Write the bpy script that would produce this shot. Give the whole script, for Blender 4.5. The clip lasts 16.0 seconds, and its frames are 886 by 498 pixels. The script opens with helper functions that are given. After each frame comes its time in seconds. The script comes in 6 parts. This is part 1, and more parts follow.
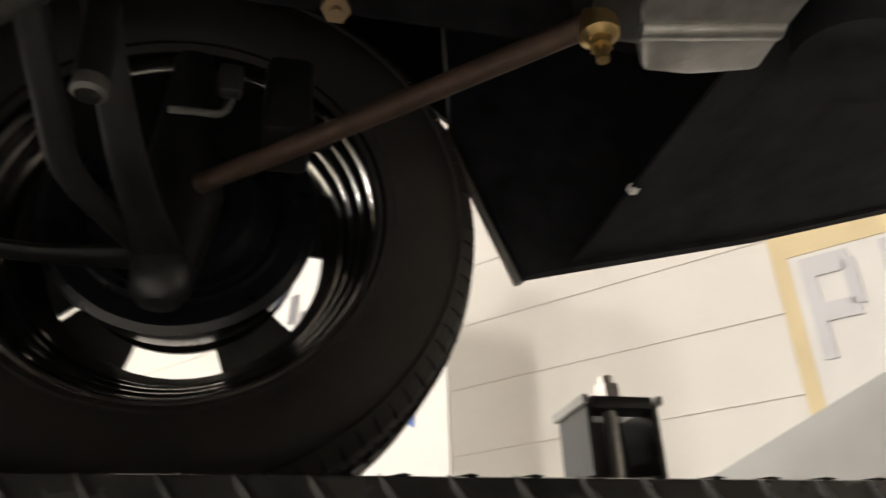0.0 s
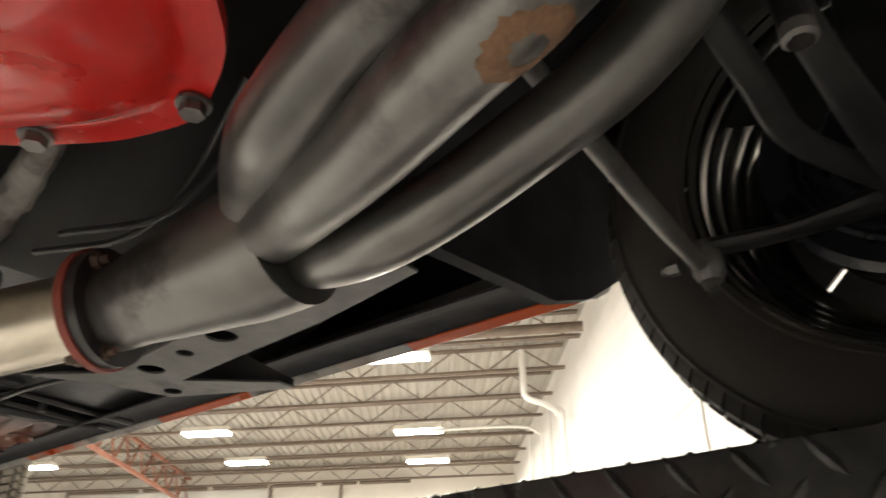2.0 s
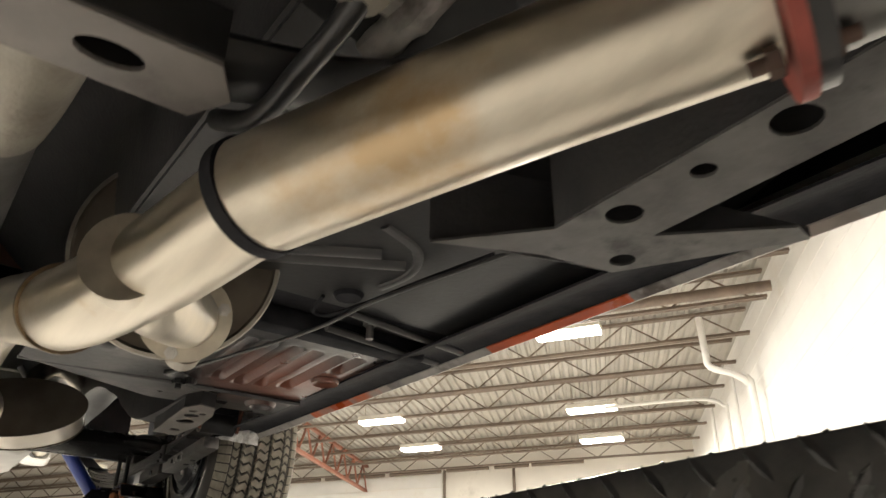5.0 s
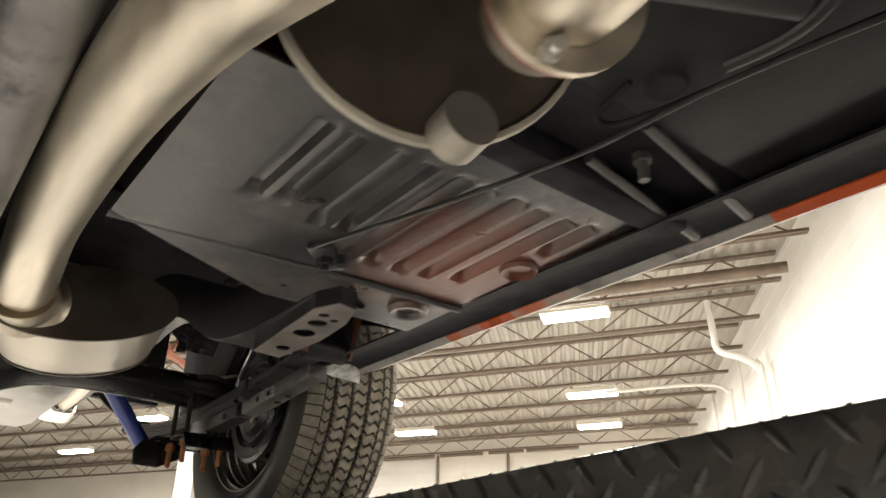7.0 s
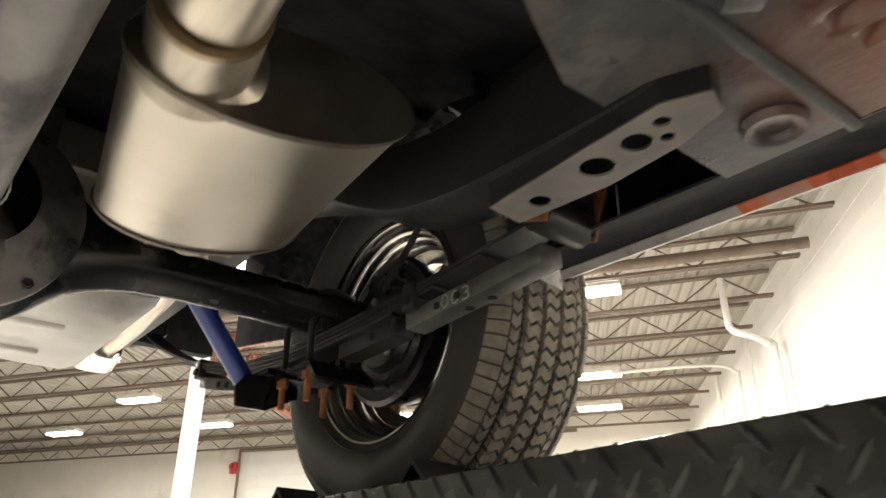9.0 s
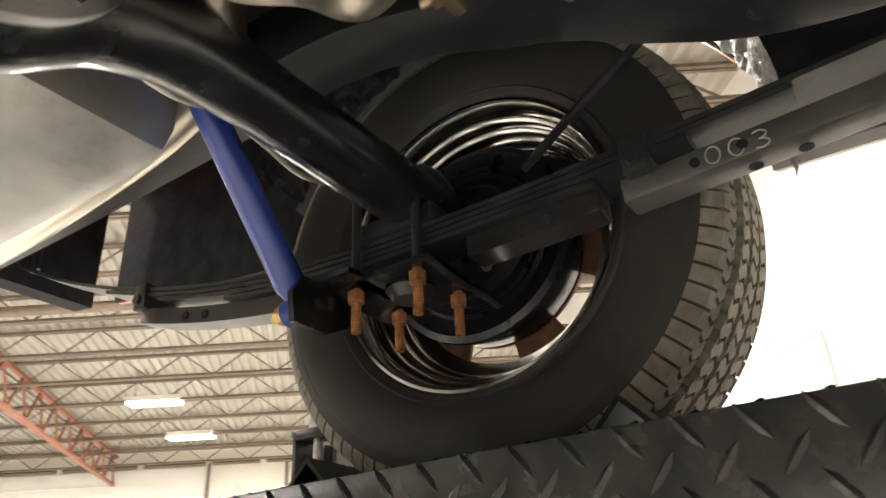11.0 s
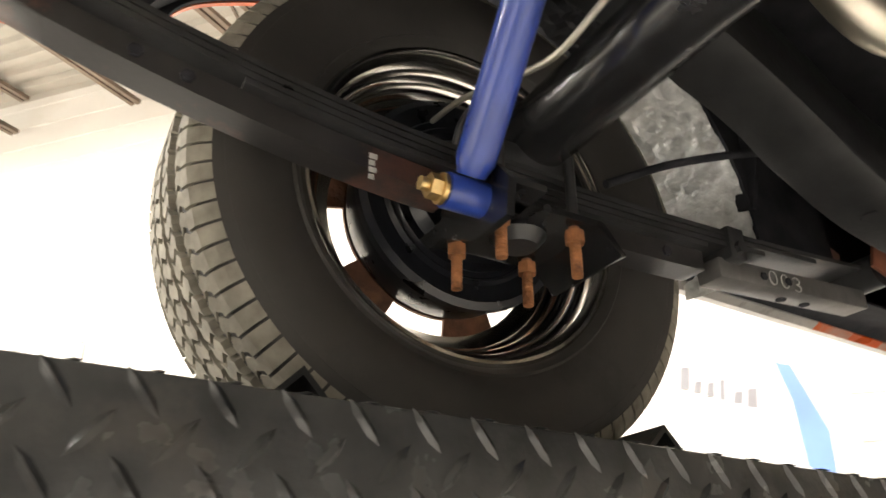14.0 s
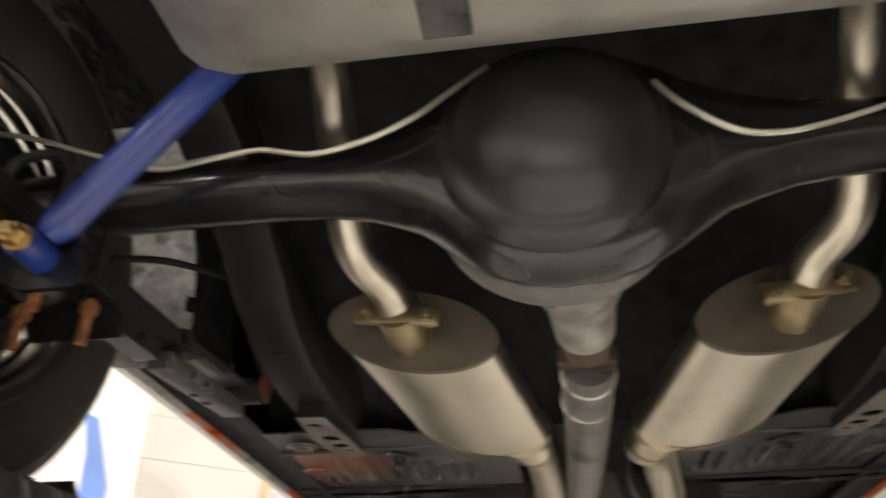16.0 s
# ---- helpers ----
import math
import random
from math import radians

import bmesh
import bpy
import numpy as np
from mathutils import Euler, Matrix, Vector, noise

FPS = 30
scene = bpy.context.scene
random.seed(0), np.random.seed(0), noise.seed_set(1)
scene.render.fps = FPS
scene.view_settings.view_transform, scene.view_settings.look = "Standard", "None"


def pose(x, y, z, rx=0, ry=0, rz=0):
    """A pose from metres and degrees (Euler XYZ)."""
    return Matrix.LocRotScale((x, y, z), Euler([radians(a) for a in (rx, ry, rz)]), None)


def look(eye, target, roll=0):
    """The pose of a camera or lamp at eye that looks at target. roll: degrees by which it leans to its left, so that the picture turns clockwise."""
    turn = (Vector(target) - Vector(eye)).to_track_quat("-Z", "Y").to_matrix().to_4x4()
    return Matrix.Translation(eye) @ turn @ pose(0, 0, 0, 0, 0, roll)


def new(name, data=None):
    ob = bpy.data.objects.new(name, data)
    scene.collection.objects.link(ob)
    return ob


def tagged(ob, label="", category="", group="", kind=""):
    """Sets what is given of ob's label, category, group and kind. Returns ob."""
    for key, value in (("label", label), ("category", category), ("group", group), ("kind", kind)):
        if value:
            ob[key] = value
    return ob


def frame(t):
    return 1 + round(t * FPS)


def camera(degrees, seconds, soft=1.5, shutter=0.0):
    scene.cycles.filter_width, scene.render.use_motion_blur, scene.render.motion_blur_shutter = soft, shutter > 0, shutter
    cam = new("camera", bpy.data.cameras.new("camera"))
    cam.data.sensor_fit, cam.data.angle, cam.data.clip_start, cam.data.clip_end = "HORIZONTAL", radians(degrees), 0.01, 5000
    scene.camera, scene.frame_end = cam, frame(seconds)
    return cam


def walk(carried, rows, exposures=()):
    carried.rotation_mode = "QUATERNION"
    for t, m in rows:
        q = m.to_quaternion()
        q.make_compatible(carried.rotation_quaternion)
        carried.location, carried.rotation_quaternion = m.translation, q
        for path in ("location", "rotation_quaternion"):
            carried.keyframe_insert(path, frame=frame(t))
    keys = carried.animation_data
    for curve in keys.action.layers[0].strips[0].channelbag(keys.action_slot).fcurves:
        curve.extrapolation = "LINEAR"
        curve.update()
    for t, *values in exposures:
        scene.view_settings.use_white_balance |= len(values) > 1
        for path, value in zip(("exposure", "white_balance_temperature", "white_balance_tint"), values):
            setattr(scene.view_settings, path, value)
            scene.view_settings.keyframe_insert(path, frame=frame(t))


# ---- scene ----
cam = camera(61.4, 16.0, shutter=0.4)
PATH = [
    (0, (-0.018, 0.048, 1.706), (-1.750, 0.459, 2.618), -2.0),
    (0.5, (-0.022, 0.043, 1.701), (-1.779, -0.011, 2.656), -2.4),
    (1, (-0.029, 0.058, 1.703), (-1.702, -0.481, 2.658), -1.0),
    (1.5, (-0.026, 0.016, 1.690), (-1.539, -0.882, 2.640), -0.7),
    (2, (-0.023, -0.026, 1.680), (-1.353, -1.177, 2.631), -0.2),
    (2.5, (-0.026, -0.049, 1.680), (-1.204, -1.358, 2.627), 0.2),
    (3, (-0.029, -0.087, 1.669), (-1.115, -1.475, 2.616), 0.2),
    (3.5, (-0.030, -0.188, 1.669), (-1.076, -1.609, 2.612), 0.7),
    (4, (-0.004, -0.318, 1.671), (-1.043, -1.745, 2.611), 0.9),
    (4.2, (0.003, -0.364, 1.673), (-1.040, -1.791, 2.610), 0.8),
    (6.3, (-0.011, -0.878, 1.668), (-1.110, -2.286, 2.568), 0.5),
    (6.5, (-0.010, -0.935, 1.662), (-1.103, -2.344, 2.568), 0.8),
    (7, (0.010, -1.092, 1.663), (-1.094, -2.502, 2.553), 0.7),
    (7.5, (0.028, -1.214, 1.665), (-1.085, -2.626, 2.540), 0.6),
    (8, (0.033, -1.367, 1.672), (-1.088, -2.780, 2.536), 0.6),
    (8.5, (0.012, -1.539, 1.679), (-1.116, -2.950, 2.537), 0.5),
    (9, (0.015, -1.697, 1.672), (-1.129, -3.097, 2.529), 0.5),
    (9.3, (0.032, -1.806, 1.669), (-1.127, -3.195, 2.522), 0.5),
    (9.5, (0.038, -1.880, 1.673), (-1.136, -3.255, 2.528), 0.6),
    (9.7, (0.041, -1.947, 1.672), (-1.156, -3.300, 2.531), 0.1),
    (11.8, (0.024, -2.594, 1.661), (-1.647, -3.200, 2.577), -0.6),
    (12, (0.006, -2.654, 1.669), (-1.696, -3.172, 2.584), 0.6),
    (12.5, (-0.023, -2.777, 1.678), (-1.779, -2.951, 2.608), 0.4),
    (12.8, (-0.031, -2.864, 1.691), (-1.802, -2.789, 2.618), -0.2),
    (13, (-0.035, -2.915, 1.692), (-1.791, -2.709, 2.625), 0.5),
    (13.5, (-0.044, -3.049, 1.687), (-1.714, -2.498, 2.642), -0.2),
    (14, (-0.063, -3.211, 1.664), (-1.630, -2.359, 2.569), 0.5),
    (14.2, (-0.078, -3.270, 1.657), (-1.579, -2.329, 2.585), 1.0),
    (14.5, (-0.105, -3.356, 1.643), (-1.479, -2.248, 2.583), 1.3),
    (14.8, (-0.123, -3.431, 1.632), (-1.348, -2.179, 2.597), 1.7),
    (15, (-0.122, -3.469, 1.628), (-1.216, -2.120, 2.621), 1.1),
    (15.4, (-0.103, -3.488, 1.636), (-0.897, -1.953, 2.642), 0.5),
    (15.5, (-0.097, -3.488, 1.637), (-0.799, -1.900, 2.630), -0.2),
    (15.9, (-0.078, -3.481, 1.641), (-0.423, -1.791, 2.654), -0.2),
    (16, (-0.073, -3.479, 1.641), (-0.320, -1.771, 2.653), -0.3),
]
EXPO = [(0, -0.3), (0.8, 0.1), (1.5, 0.12), (3, 0.05), (4, -0.05), (7, 0.15), (8, 0.15), (9.0, 0.1), (9.5, -0.05), (12.0, 0.8), (14.5, 0.85), (15.2, 0.45), (16, 0.1)]
walk(cam, [(t, look(eye, target, roll)) for t, eye, target, roll in PATH], EXPO)
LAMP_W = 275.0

from mathutils import noise

# ---------------------------------------------------------------- world and light
world = bpy.data.worlds.new("world")
scene.world = world
world.use_nodes = True
world.node_tree.nodes["Background"].inputs[0].default_value = (1.0, 0.96, 0.90, 1)
world.node_tree.nodes["Background"].inputs[1].default_value = 0.02

# hall axes: U runs along the long side wall, J along the roof joists
# plan turned and scaled until the hall lines up in the camera's view
HALL_K, HALL_TURN, HALL_O = 1.11, Matrix.Rotation(radians(3.2), 4, "Z"), Vector((0.05, -1.3, 0))


def hall_spot(x, y):
    return HALL_O + HALL_TURN @ (Vector((x, y, 0)) - HALL_O) * HALL_K


U = HALL_TURN @ Vector((-0.78, -0.626, 0)).normalized()
J = HALL_TURN @ Vector((-0.47, 0.883, 0)).normalized()
WALL_P = hall_spot(-11.95, -6.49)
FAR_P = hall_spot(-13.5, -17.7)
CEIL = 7.32


# ---------------------------------------------------------------- materials
def mat(name, color, rough=0.5, metal=0.0, var=0.25, scale=30.0, bump=0.15, bscale=120.0, dirt_or_tint=None, dscale=6.0, dcut=0.58,
        coat=0.0, spec=0.5, stretch=None, spot=None):
    m = bpy.data.materials.new(name)
    m.use_nodes = True
    nt = m.node_tree
    b = nt.nodes["Principled BSDF"]
    tc = nt.nodes.new("ShaderNodeTexCoord")
    src = tc.outputs["Object"]
    if stretch:
        mp = nt.nodes.new("ShaderNodeMapping")
        mp.inputs["Scale"].default_value = stretch
        nt.links.new(src, mp.inputs[0])
        src = mp.outputs[0]
    n1 = nt.nodes.new("ShaderNodeTexNoise")
    n1.inputs["Scale"].default_value = scale
    n1.inputs["Detail"].default_value = 6
    nt.links.new(src, n1.inputs["Vector"])
    ramp = nt.nodes.new("ShaderNodeValToRGB")
    lo = [max(0, c * (1 - var)) for c in color] + [1]
    hi = [min(1, c * (1 + var)) for c in color] + [1]
    ramp.color_ramp.elements[0].color, ramp.color_ramp.elements[1].color = lo, hi
    ramp.color_ramp.elements[0].position, ramp.color_ramp.elements[1].position = 0.3, 0.7
    nt.links.new(n1.outputs["Fac"], ramp.inputs[0])
    out = ramp.outputs[0]
    if dirt_or_tint:
        n3 = nt.nodes.new("ShaderNodeTexNoise")
        n3.inputs["Scale"].default_value = dscale
        n3.inputs["Detail"].default_value = 8
        n3.inputs["Roughness"].default_value = 0.65
        nt.links.new(tc.outputs["Object"], n3.inputs["Vector"])
        r3 = nt.nodes.new("ShaderNodeValToRGB")
        r3.color_ramp.elements[0].position, r3.color_ramp.elements[1].position = dcut, min(1, dcut + 0.12)
        nt.links.new(n3.outputs["Fac"], r3.inputs[0])
        mix = nt.nodes.new("ShaderNodeMix")
        mix.data_type = "RGBA"
        mix.inputs[7].default_value = (*dirt_or_tint, 1)
        nt.links.new(r3.outputs[0], mix.inputs[0])
        nt.links.new(out, mix.inputs[6])
        out = mix.outputs[2]
    if spot:
        # a sprayed patch with a ragged, soft edge
        at, size, tint = spot
        dist = nt.nodes.new("ShaderNodeVectorMath")
        dist.operation = "DISTANCE"
        dist.inputs[1].default_value = at
        nt.links.new(tc.outputs["Object"], dist.inputs[0])
        add = nt.nodes.new("ShaderNodeMath")
        add.operation = "MULTIPLY_ADD"
        add.inputs[1].default_value = 0.14
        nt.links.new(n1.outputs["Fac"], add.inputs[0])
        nt.links.new(dist.outputs["Value"], add.inputs[2])
        fade = nt.nodes.new("ShaderNodeMapRange")
        fade.inputs["From Min"].default_value, fade.inputs["From Max"].default_value = size + 0.07, 0.08
        nt.links.new(add.outputs[0], fade.inputs["Value"])
        mix = nt.nodes.new("ShaderNodeMix")
        mix.data_type = "RGBA"
        mix.inputs[7].default_value = (*tint, 1)
        nt.links.new(fade.outputs[0], mix.inputs[0])
        nt.links.new(out, mix.inputs[6])
        out = mix.outputs[2]
    nt.links.new(out, b.inputs["Base Color"])
    b.inputs["Metallic"].default_value = metal
    b.inputs["Specular IOR Level"].default_value = spec
    b.inputs["Coat Weight"].default_value = coat
    b.inputs["Coat Roughness"].default_value = 0.12
    mr = nt.nodes.new("ShaderNodeMapRange")
    mr.inputs["To Min"].default_value = max(0.02, rough - 0.12)
    mr.inputs["To Max"].default_value = min(1, rough + 0.12)
    nt.links.new(n1.outputs["Fac"], mr.inputs["Value"])
    nt.links.new(mr.outputs[0], b.inputs["Roughness"])
    if bump:
        n2 = nt.nodes.new("ShaderNodeTexNoise")
        n2.inputs["Scale"].default_value = bscale
        n2.inputs["Detail"].default_value = 4
        nt.links.new(src, n2.inputs["Vector"])
        bp = nt.nodes.new("ShaderNodeBump")
        bp.inputs["Strength"].default_value = bump
        bp.inputs["Distance"].default_value = 0.004
        nt.links.new(n2.outputs["Fac"], bp.inputs["Height"])
        nt.links.new(bp.outputs[0], b.inputs["Normal"])
    return m


M = {}
M["undercoat"] = mat("undercoat", (0.055, 0.054, 0.056), 0.5, 0, 0.35, 14, 0.25, 160, dirt_or_tint=(0.075, 0.072, 0.07), dscale=5, dcut=0.5)
M["floorpan"] = mat("floorpan_black_paint", (0.035, 0.034, 0.036), 0.40, 0, 0.35, 9, 0.12, 90, dirt_or_tint=(0.055, 0.052, 0.052), dscale=4, dcut=0.52)
M["overspray"] = mat("floorpan_orange_overspray", (0.046, 0.045, 0.047), 0.32, 0, 0.45, 11, 0.15, 80, dirt_or_tint=(0.10, 0.092, 0.088), dscale=8, dcut=0.53, spot=((-0.60, -0.42, 0.28), 0.20, (0.23, 0.078, 0.045)))
M["boxplate"] = mat("worn_box_plate", (0.17, 0.155, 0.145), 0.5, 0.1, 0.25, 16, 0.08, 120, dirt_or_tint=(0.10, 0.09, 0.085), dscale=9, dcut=0.55)
M["deepblack"] = mat("deep_black_undercoat", (0.030, 0.030, 0.034), 0.75, 0, 0.4, 20, 0.25, 110, dirt_or_tint=(0.035, 0.034, 0.035), dscale=7, dcut=0.55, spec=0.06)
# pale tone stands in for light falling on the wheelhouse front
M["gravelcoat"] = mat("textured_undercoat_lit_tone", (0.74, 0.74, 0.73), 0.32, 0, 0.3, 40, 0.8, 110)
M["satin"] = mat("satin_black_paint", (0.028, 0.028, 0.029), 0.33, 0, 0.3, 25, 0.08, 150, dirt_or_tint=(0.06, 0.055, 0.05), dscale=9, dcut=0.6)
M["armblack"] = mat("arm_black_paint", (0.020, 0.020, 0.021), 0.4, 0, 0.3, 25, 0.1, 120, dirt_or_tint=(0.03, 0.027, 0.024), dscale=12, dcut=0.62, spec=0.35)
# brown patches imitate orange reflected on the bar
M["springbar"] = mat("black_bar_with_brown_reflection", (0.024, 0.022, 0.022), 0.36, 0, 0.3, 20, 0.06, 120, dirt_or_tint=(0.13, 0.055, 0.038), dscale=4.5, dcut=0.5)
M["gloss"] = mat("gloss_black_paint", (0.012, 0.012, 0.013), 0.24, 0, 0.3, 30, 0.1, 60, dirt_or_tint=(0.09, 0.07, 0.055), dscale=16, dcut=0.66, coat=0.3)
M["hangerpaint"] = mat("orange_tinted_hanger", (0.15, 0.055, 0.032), 0.45, 0, 0.4, 18, 0.1, 90, dirt_or_tint=(0.04, 0.034, 0.03), dscale=9, dcut=0.52)
M["domeblack"] = mat("gloss_black_cover_paint", (0.018, 0.018, 0.019), 0.36, 0, 0.25, 20, 0.04, 160, dirt_or_tint=(0.035, 0.033, 0.031), dscale=10, dcut=0.6, spec=0.7)
M["worn"] = mat("worn_grey_steel", (0.16, 0.155, 0.15), 0.45, 0.5, 0.35, 18, 0.12, 120, dirt_or_tint=(0.04, 0.04, 0.04), dscale=8, dcut=0.55)
M["castgrey"] = mat("bare_cast_iron", (0.30, 0.285, 0.27), 0.42, 0.55, 0.45, 22, 0.25, 120, dirt_or_tint=(0.10, 0.09, 0.085), dscale=14, dcut=0.56)
M["stainless"] = mat("brushed_stainless", (0.60, 0.55, 0.46), 0.36, 1.0, 0.14, 60, 0.03, 200, dirt_or_tint=(0.48, 0.36, 0.22), dscale=5, dcut=0.6, stretch=(1, 0.06, 1))
M["muffler"] = mat("polished_muffler_steel", (0.66, 0.61, 0.52), 0.33, 1.0, 0.07, 9, 0.02, 30, dirt_or_tint=(0.55, 0.46, 0.34), dscale=4, dcut=0.6)
M["heated"] = mat("heat_tinted_steel", (0.33, 0.25, 0.16), 0.4, 1.0, 0.3, 20, 0.08, 90, dirt_or_tint=(0.16, 0.10, 0.06), dscale=9, dcut=0.52)
M["capsteel"] = mat("dull_cap_steel", (0.135, 0.115, 0.092), 0.45, 0.7, 0.25, 20, 0.06, 110)
M["header"] = mat("header_coated_steel", (0.165, 0.162, 0.155), 0.34, 0.75, 0.3, 12, 0.09, 80, dirt_or_tint=(0.065, 0.062, 0.058), dscale=7, dcut=0.55)
M["rust"] = mat("brown_rust", (0.14, 0.062, 0.034), 0.75, 0.1, 0.45, 45, 0.4, 170, dirt_or_tint=(0.22, 0.11, 0.055), dscale=30, dcut=0.55)
M["ringrust"] = mat("scorched_brown_rust", (0.21, 0.115, 0.065), 0.75, 0.1, 0.4, 60, 0.4, 170, dirt_or_tint=(0.13, 0.075, 0.045), dscale=60, dcut=0.5)
M["rustbolt"] = mat("orange_rust", (0.36, 0.15, 0.06), 0.72, 0.2, 0.4, 70, 0.5, 260, dirt_or_tint=(0.16, 0.07, 0.04), dscale=50, dcut=0.56)
M["darkrust"] = mat("dark_brown_rod", (0.075, 0.045, 0.032), 0.6, 0.2, 0.4, 40, 0.2, 150)
M["red"] = mat("red_engine_enamel", (0.55, 0.018, 0.014), 0.28, 0, 0.15, 8, 0.05, 30, dirt_or_tint=(0.30, 0.02, 0.015), dscale=4, dcut=0.6, coat=0.35)
M["redgasket"] = mat("red_gasket", (0.26, 0.055, 0.04), 0.6, 0, 0.3, 40, 0.2, 160)
M["alloy"] = mat("cast_aluminium", (0.34, 0.315, 0.27), 0.5, 0.55, 0.14, 25, 0.2, 220, dirt_or_tint=(0.24, 0.21, 0.18), dscale=6, dcut=0.58)
M["rubber"] = mat("tyre_rubber", (0.05, 0.046, 0.042), 0.6, 0, 0.2, 12, 0.08, 140, dirt_or_tint=(0.04, 0.037, 0.034), dscale=6, dcut=0.55)
# dusty tan, raised further to stand in for light on the rear tread
M["tread"] = mat("dusty_lit_tread_rubber", (0.30, 0.275, 0.225), 0.75, 0, 0.3, 40, 0.15, 160)
M["silver"] = mat("silver_rim", (0.66, 0.65, 0.63), 0.22, 1.0, 0.12, 12, 0.02, 60, dirt_or_tint=(0.45, 0.43, 0.40), dscale=9, dcut=0.62)
M["chrome"] = mat("chrome_rim", (0.66, 0.64, 0.61), 0.17, 1.0, 0.12, 12, 0.02, 60, dirt_or_tint=(0.30, 0.27, 0.24), dscale=9, dcut=0.6)
M["drum"] = mat("black_drum", (0.010, 0.011, 0.015), 0.3, 0, 0.3, 25, 0.1, 60, coat=0.2)
M["blue"] = mat("blue_shock_paint", (0.025, 0.055, 0.30), 0.3, 0, 0.15, 14, 0.04, 40, coat=0.4)
M["flangesteel"] = mat("dull_gold_flange_steel", (0.36, 0.29, 0.18), 0.4, 0.9, 0.25, 30, 0.1, 120)
M["brass"] = mat("yellow_zinc", (0.62, 0.44, 0.20), 0.35, 0.9, 0.2, 60, 0.1, 200)
M["zinc"] = mat("bright_zinc", (0.60, 0.59, 0.57), 0.35, 0.9, 0.15, 60, 0.1, 200)
M["tank"] = mat("galvanised_tank", (0.50, 0.49, 0.46), 0.42, 0.7, 0.12, 14, 0.05, 60, dirt_or_tint=(0.36, 0.34, 0.31), dscale=5, dcut=0.6)
M["orange"] = mat("orange_body_paint", (0.62, 0.10, 0.02), 0.3, 0, 0.08, 9, 0.02, 40, coat=0.4)
M["sill"] = mat("primed_and_orange_sill", (0.42, 0.37, 0.33), 0.5, 0, 0.3, 14, 0.1, 90, dirt_or_tint=(0.66, 0.13, 0.03), dscale=2.2, dcut=0.49)
M["primer"] = mat("pale_underseal", (0.42, 0.40, 0.38), 0.6, 0, 0.25, 12, 0.15, 110, dirt_or_tint=(0.14, 0.12, 0.11), dscale=8, dcut=0.5)
M["sillpale"] = mat("pale_sill_primer", (0.52, 0.50, 0.47), 0.55, 0, 0.15, 10, 0.1, 90, dirt_or_tint=(0.30, 0.27, 0.25), dscale=6, dcut=0.6)
M["line"] = mat("brake_line_steel", (0.58, 0.56, 0.48), 0.35, 0.7, 0.1, 80, 0, 100)
M["wall"] = mat("white_painted_block_wall", (0.76, 0.74, 0.70), 0.75, 0, 0.05, 1.2, 0.15, 25, dirt_or_tint=(0.70, 0.67, 0.61), dscale=0.6, dcut=0.56)
M["farwall"] = mat("cream_painted_wall", (0.72, 0.68, 0.61), 0.75, 0, 0.06, 0.8, 0.1, 20, dirt_or_tint=(0.53, 0.49, 0.43), dscale=0.4, dcut=0.55)
M["deck"] = mat("roof_deck_metal", (0.38, 0.355, 0.31), 0.6, 0.1, 0.1, 2, 0.05, 20)
M["joist"] = mat("roof_joist_primer", (0.17, 0.13, 0.10), 0.6, 0.2, 0.2, 6, 0.05, 30)
M["redbeam"] = mat("red_oxide_steel", (0.30, 0.12, 0.075), 0.6, 0.1, 0.25, 4, 0.05, 30)
M["pipewhite"] = mat("white_painted_pipe", (0.74, 0.70, 0.62), 0.5, 0, 0.06, 5, 0.03, 30)
M["concrete"] = mat("concrete_floor", (0.66, 0.64, 0.60), 0.5, 0, 0.12, 1.5, 0.1, 25, dirt_or_tint=(0.47, 0.45, 0.42), dscale=0.7, dcut=0.58)
M["plate"] = mat("black_chequer_plate", (0.058, 0.058, 0.058), 0.25, 0.25, 0.35, 22, 0.12, 130, dirt_or_tint=(0.075, 0.07, 0.065), dscale=11, dcut=0.56)
M["postgrey"] = mat("grey_post_paint", (0.17, 0.17, 0.17), 0.45, 0.1, 0.15, 12, 0.05, 60)
M["lightgrey"] = mat("light_grey_panel", (0.33, 0.33, 0.32), 0.5, 0, 0.08, 5, 0.03, 40)
M["whiteplastic"] = mat("white_paper_sheet", (0.74, 0.73, 0.71), 0.5, 0, 0.04, 6, 0.05, 40)
M["bannerblue"] = mat("blue_banner", (0.14, 0.25, 0.60), 0.55, 0, 0.1, 4, 0.03, 30)
M["signdark"] = mat("grey_sign_print", (0.22, 0.22, 0.24), 0.6, 0, 0.1, 5, 0.02, 30)
M["bannergreen"] = mat("green_banner", (0.20, 0.62, 0.03), 0.5, 0, 0.2, 5, 0.03, 30)
M["bannerdark"] = mat("dark_grey_banner", (0.05, 0.055, 0.05), 0.5, 0, 0.2, 5, 0.03, 30)
M["signgrey"] = mat("pale_sign_grey", (0.60, 0.60, 0.63), 0.6, 0, 0.06, 5, 0.02, 30)
M["signtan"] = mat("pale_sign_tan", (0.72, 0.60, 0.36), 0.6, 0, 0.08, 5, 0.02, 30)
M["alarmred"] = mat("red_alarm_plastic", (0.50, 0.03, 0.03), 0.4, 0, 0.1, 20, 0.02, 30)
M["chalk"] = mat("white_paint_pen", (0.42, 0.42, 0.40), 0.7, 0, 0.15, 90, 0.1, 200)

glow = bpy.data.materials.new("lamp_glow")
glow.use_nodes = True
glow.node_tree.nodes.clear()
_em = glow.node_tree.nodes.new("ShaderNodeEmission")
_em.inputs[0].default_value = (1.0, 0.94, 0.84, 1)
_em.inputs[1].default_value = 24.0
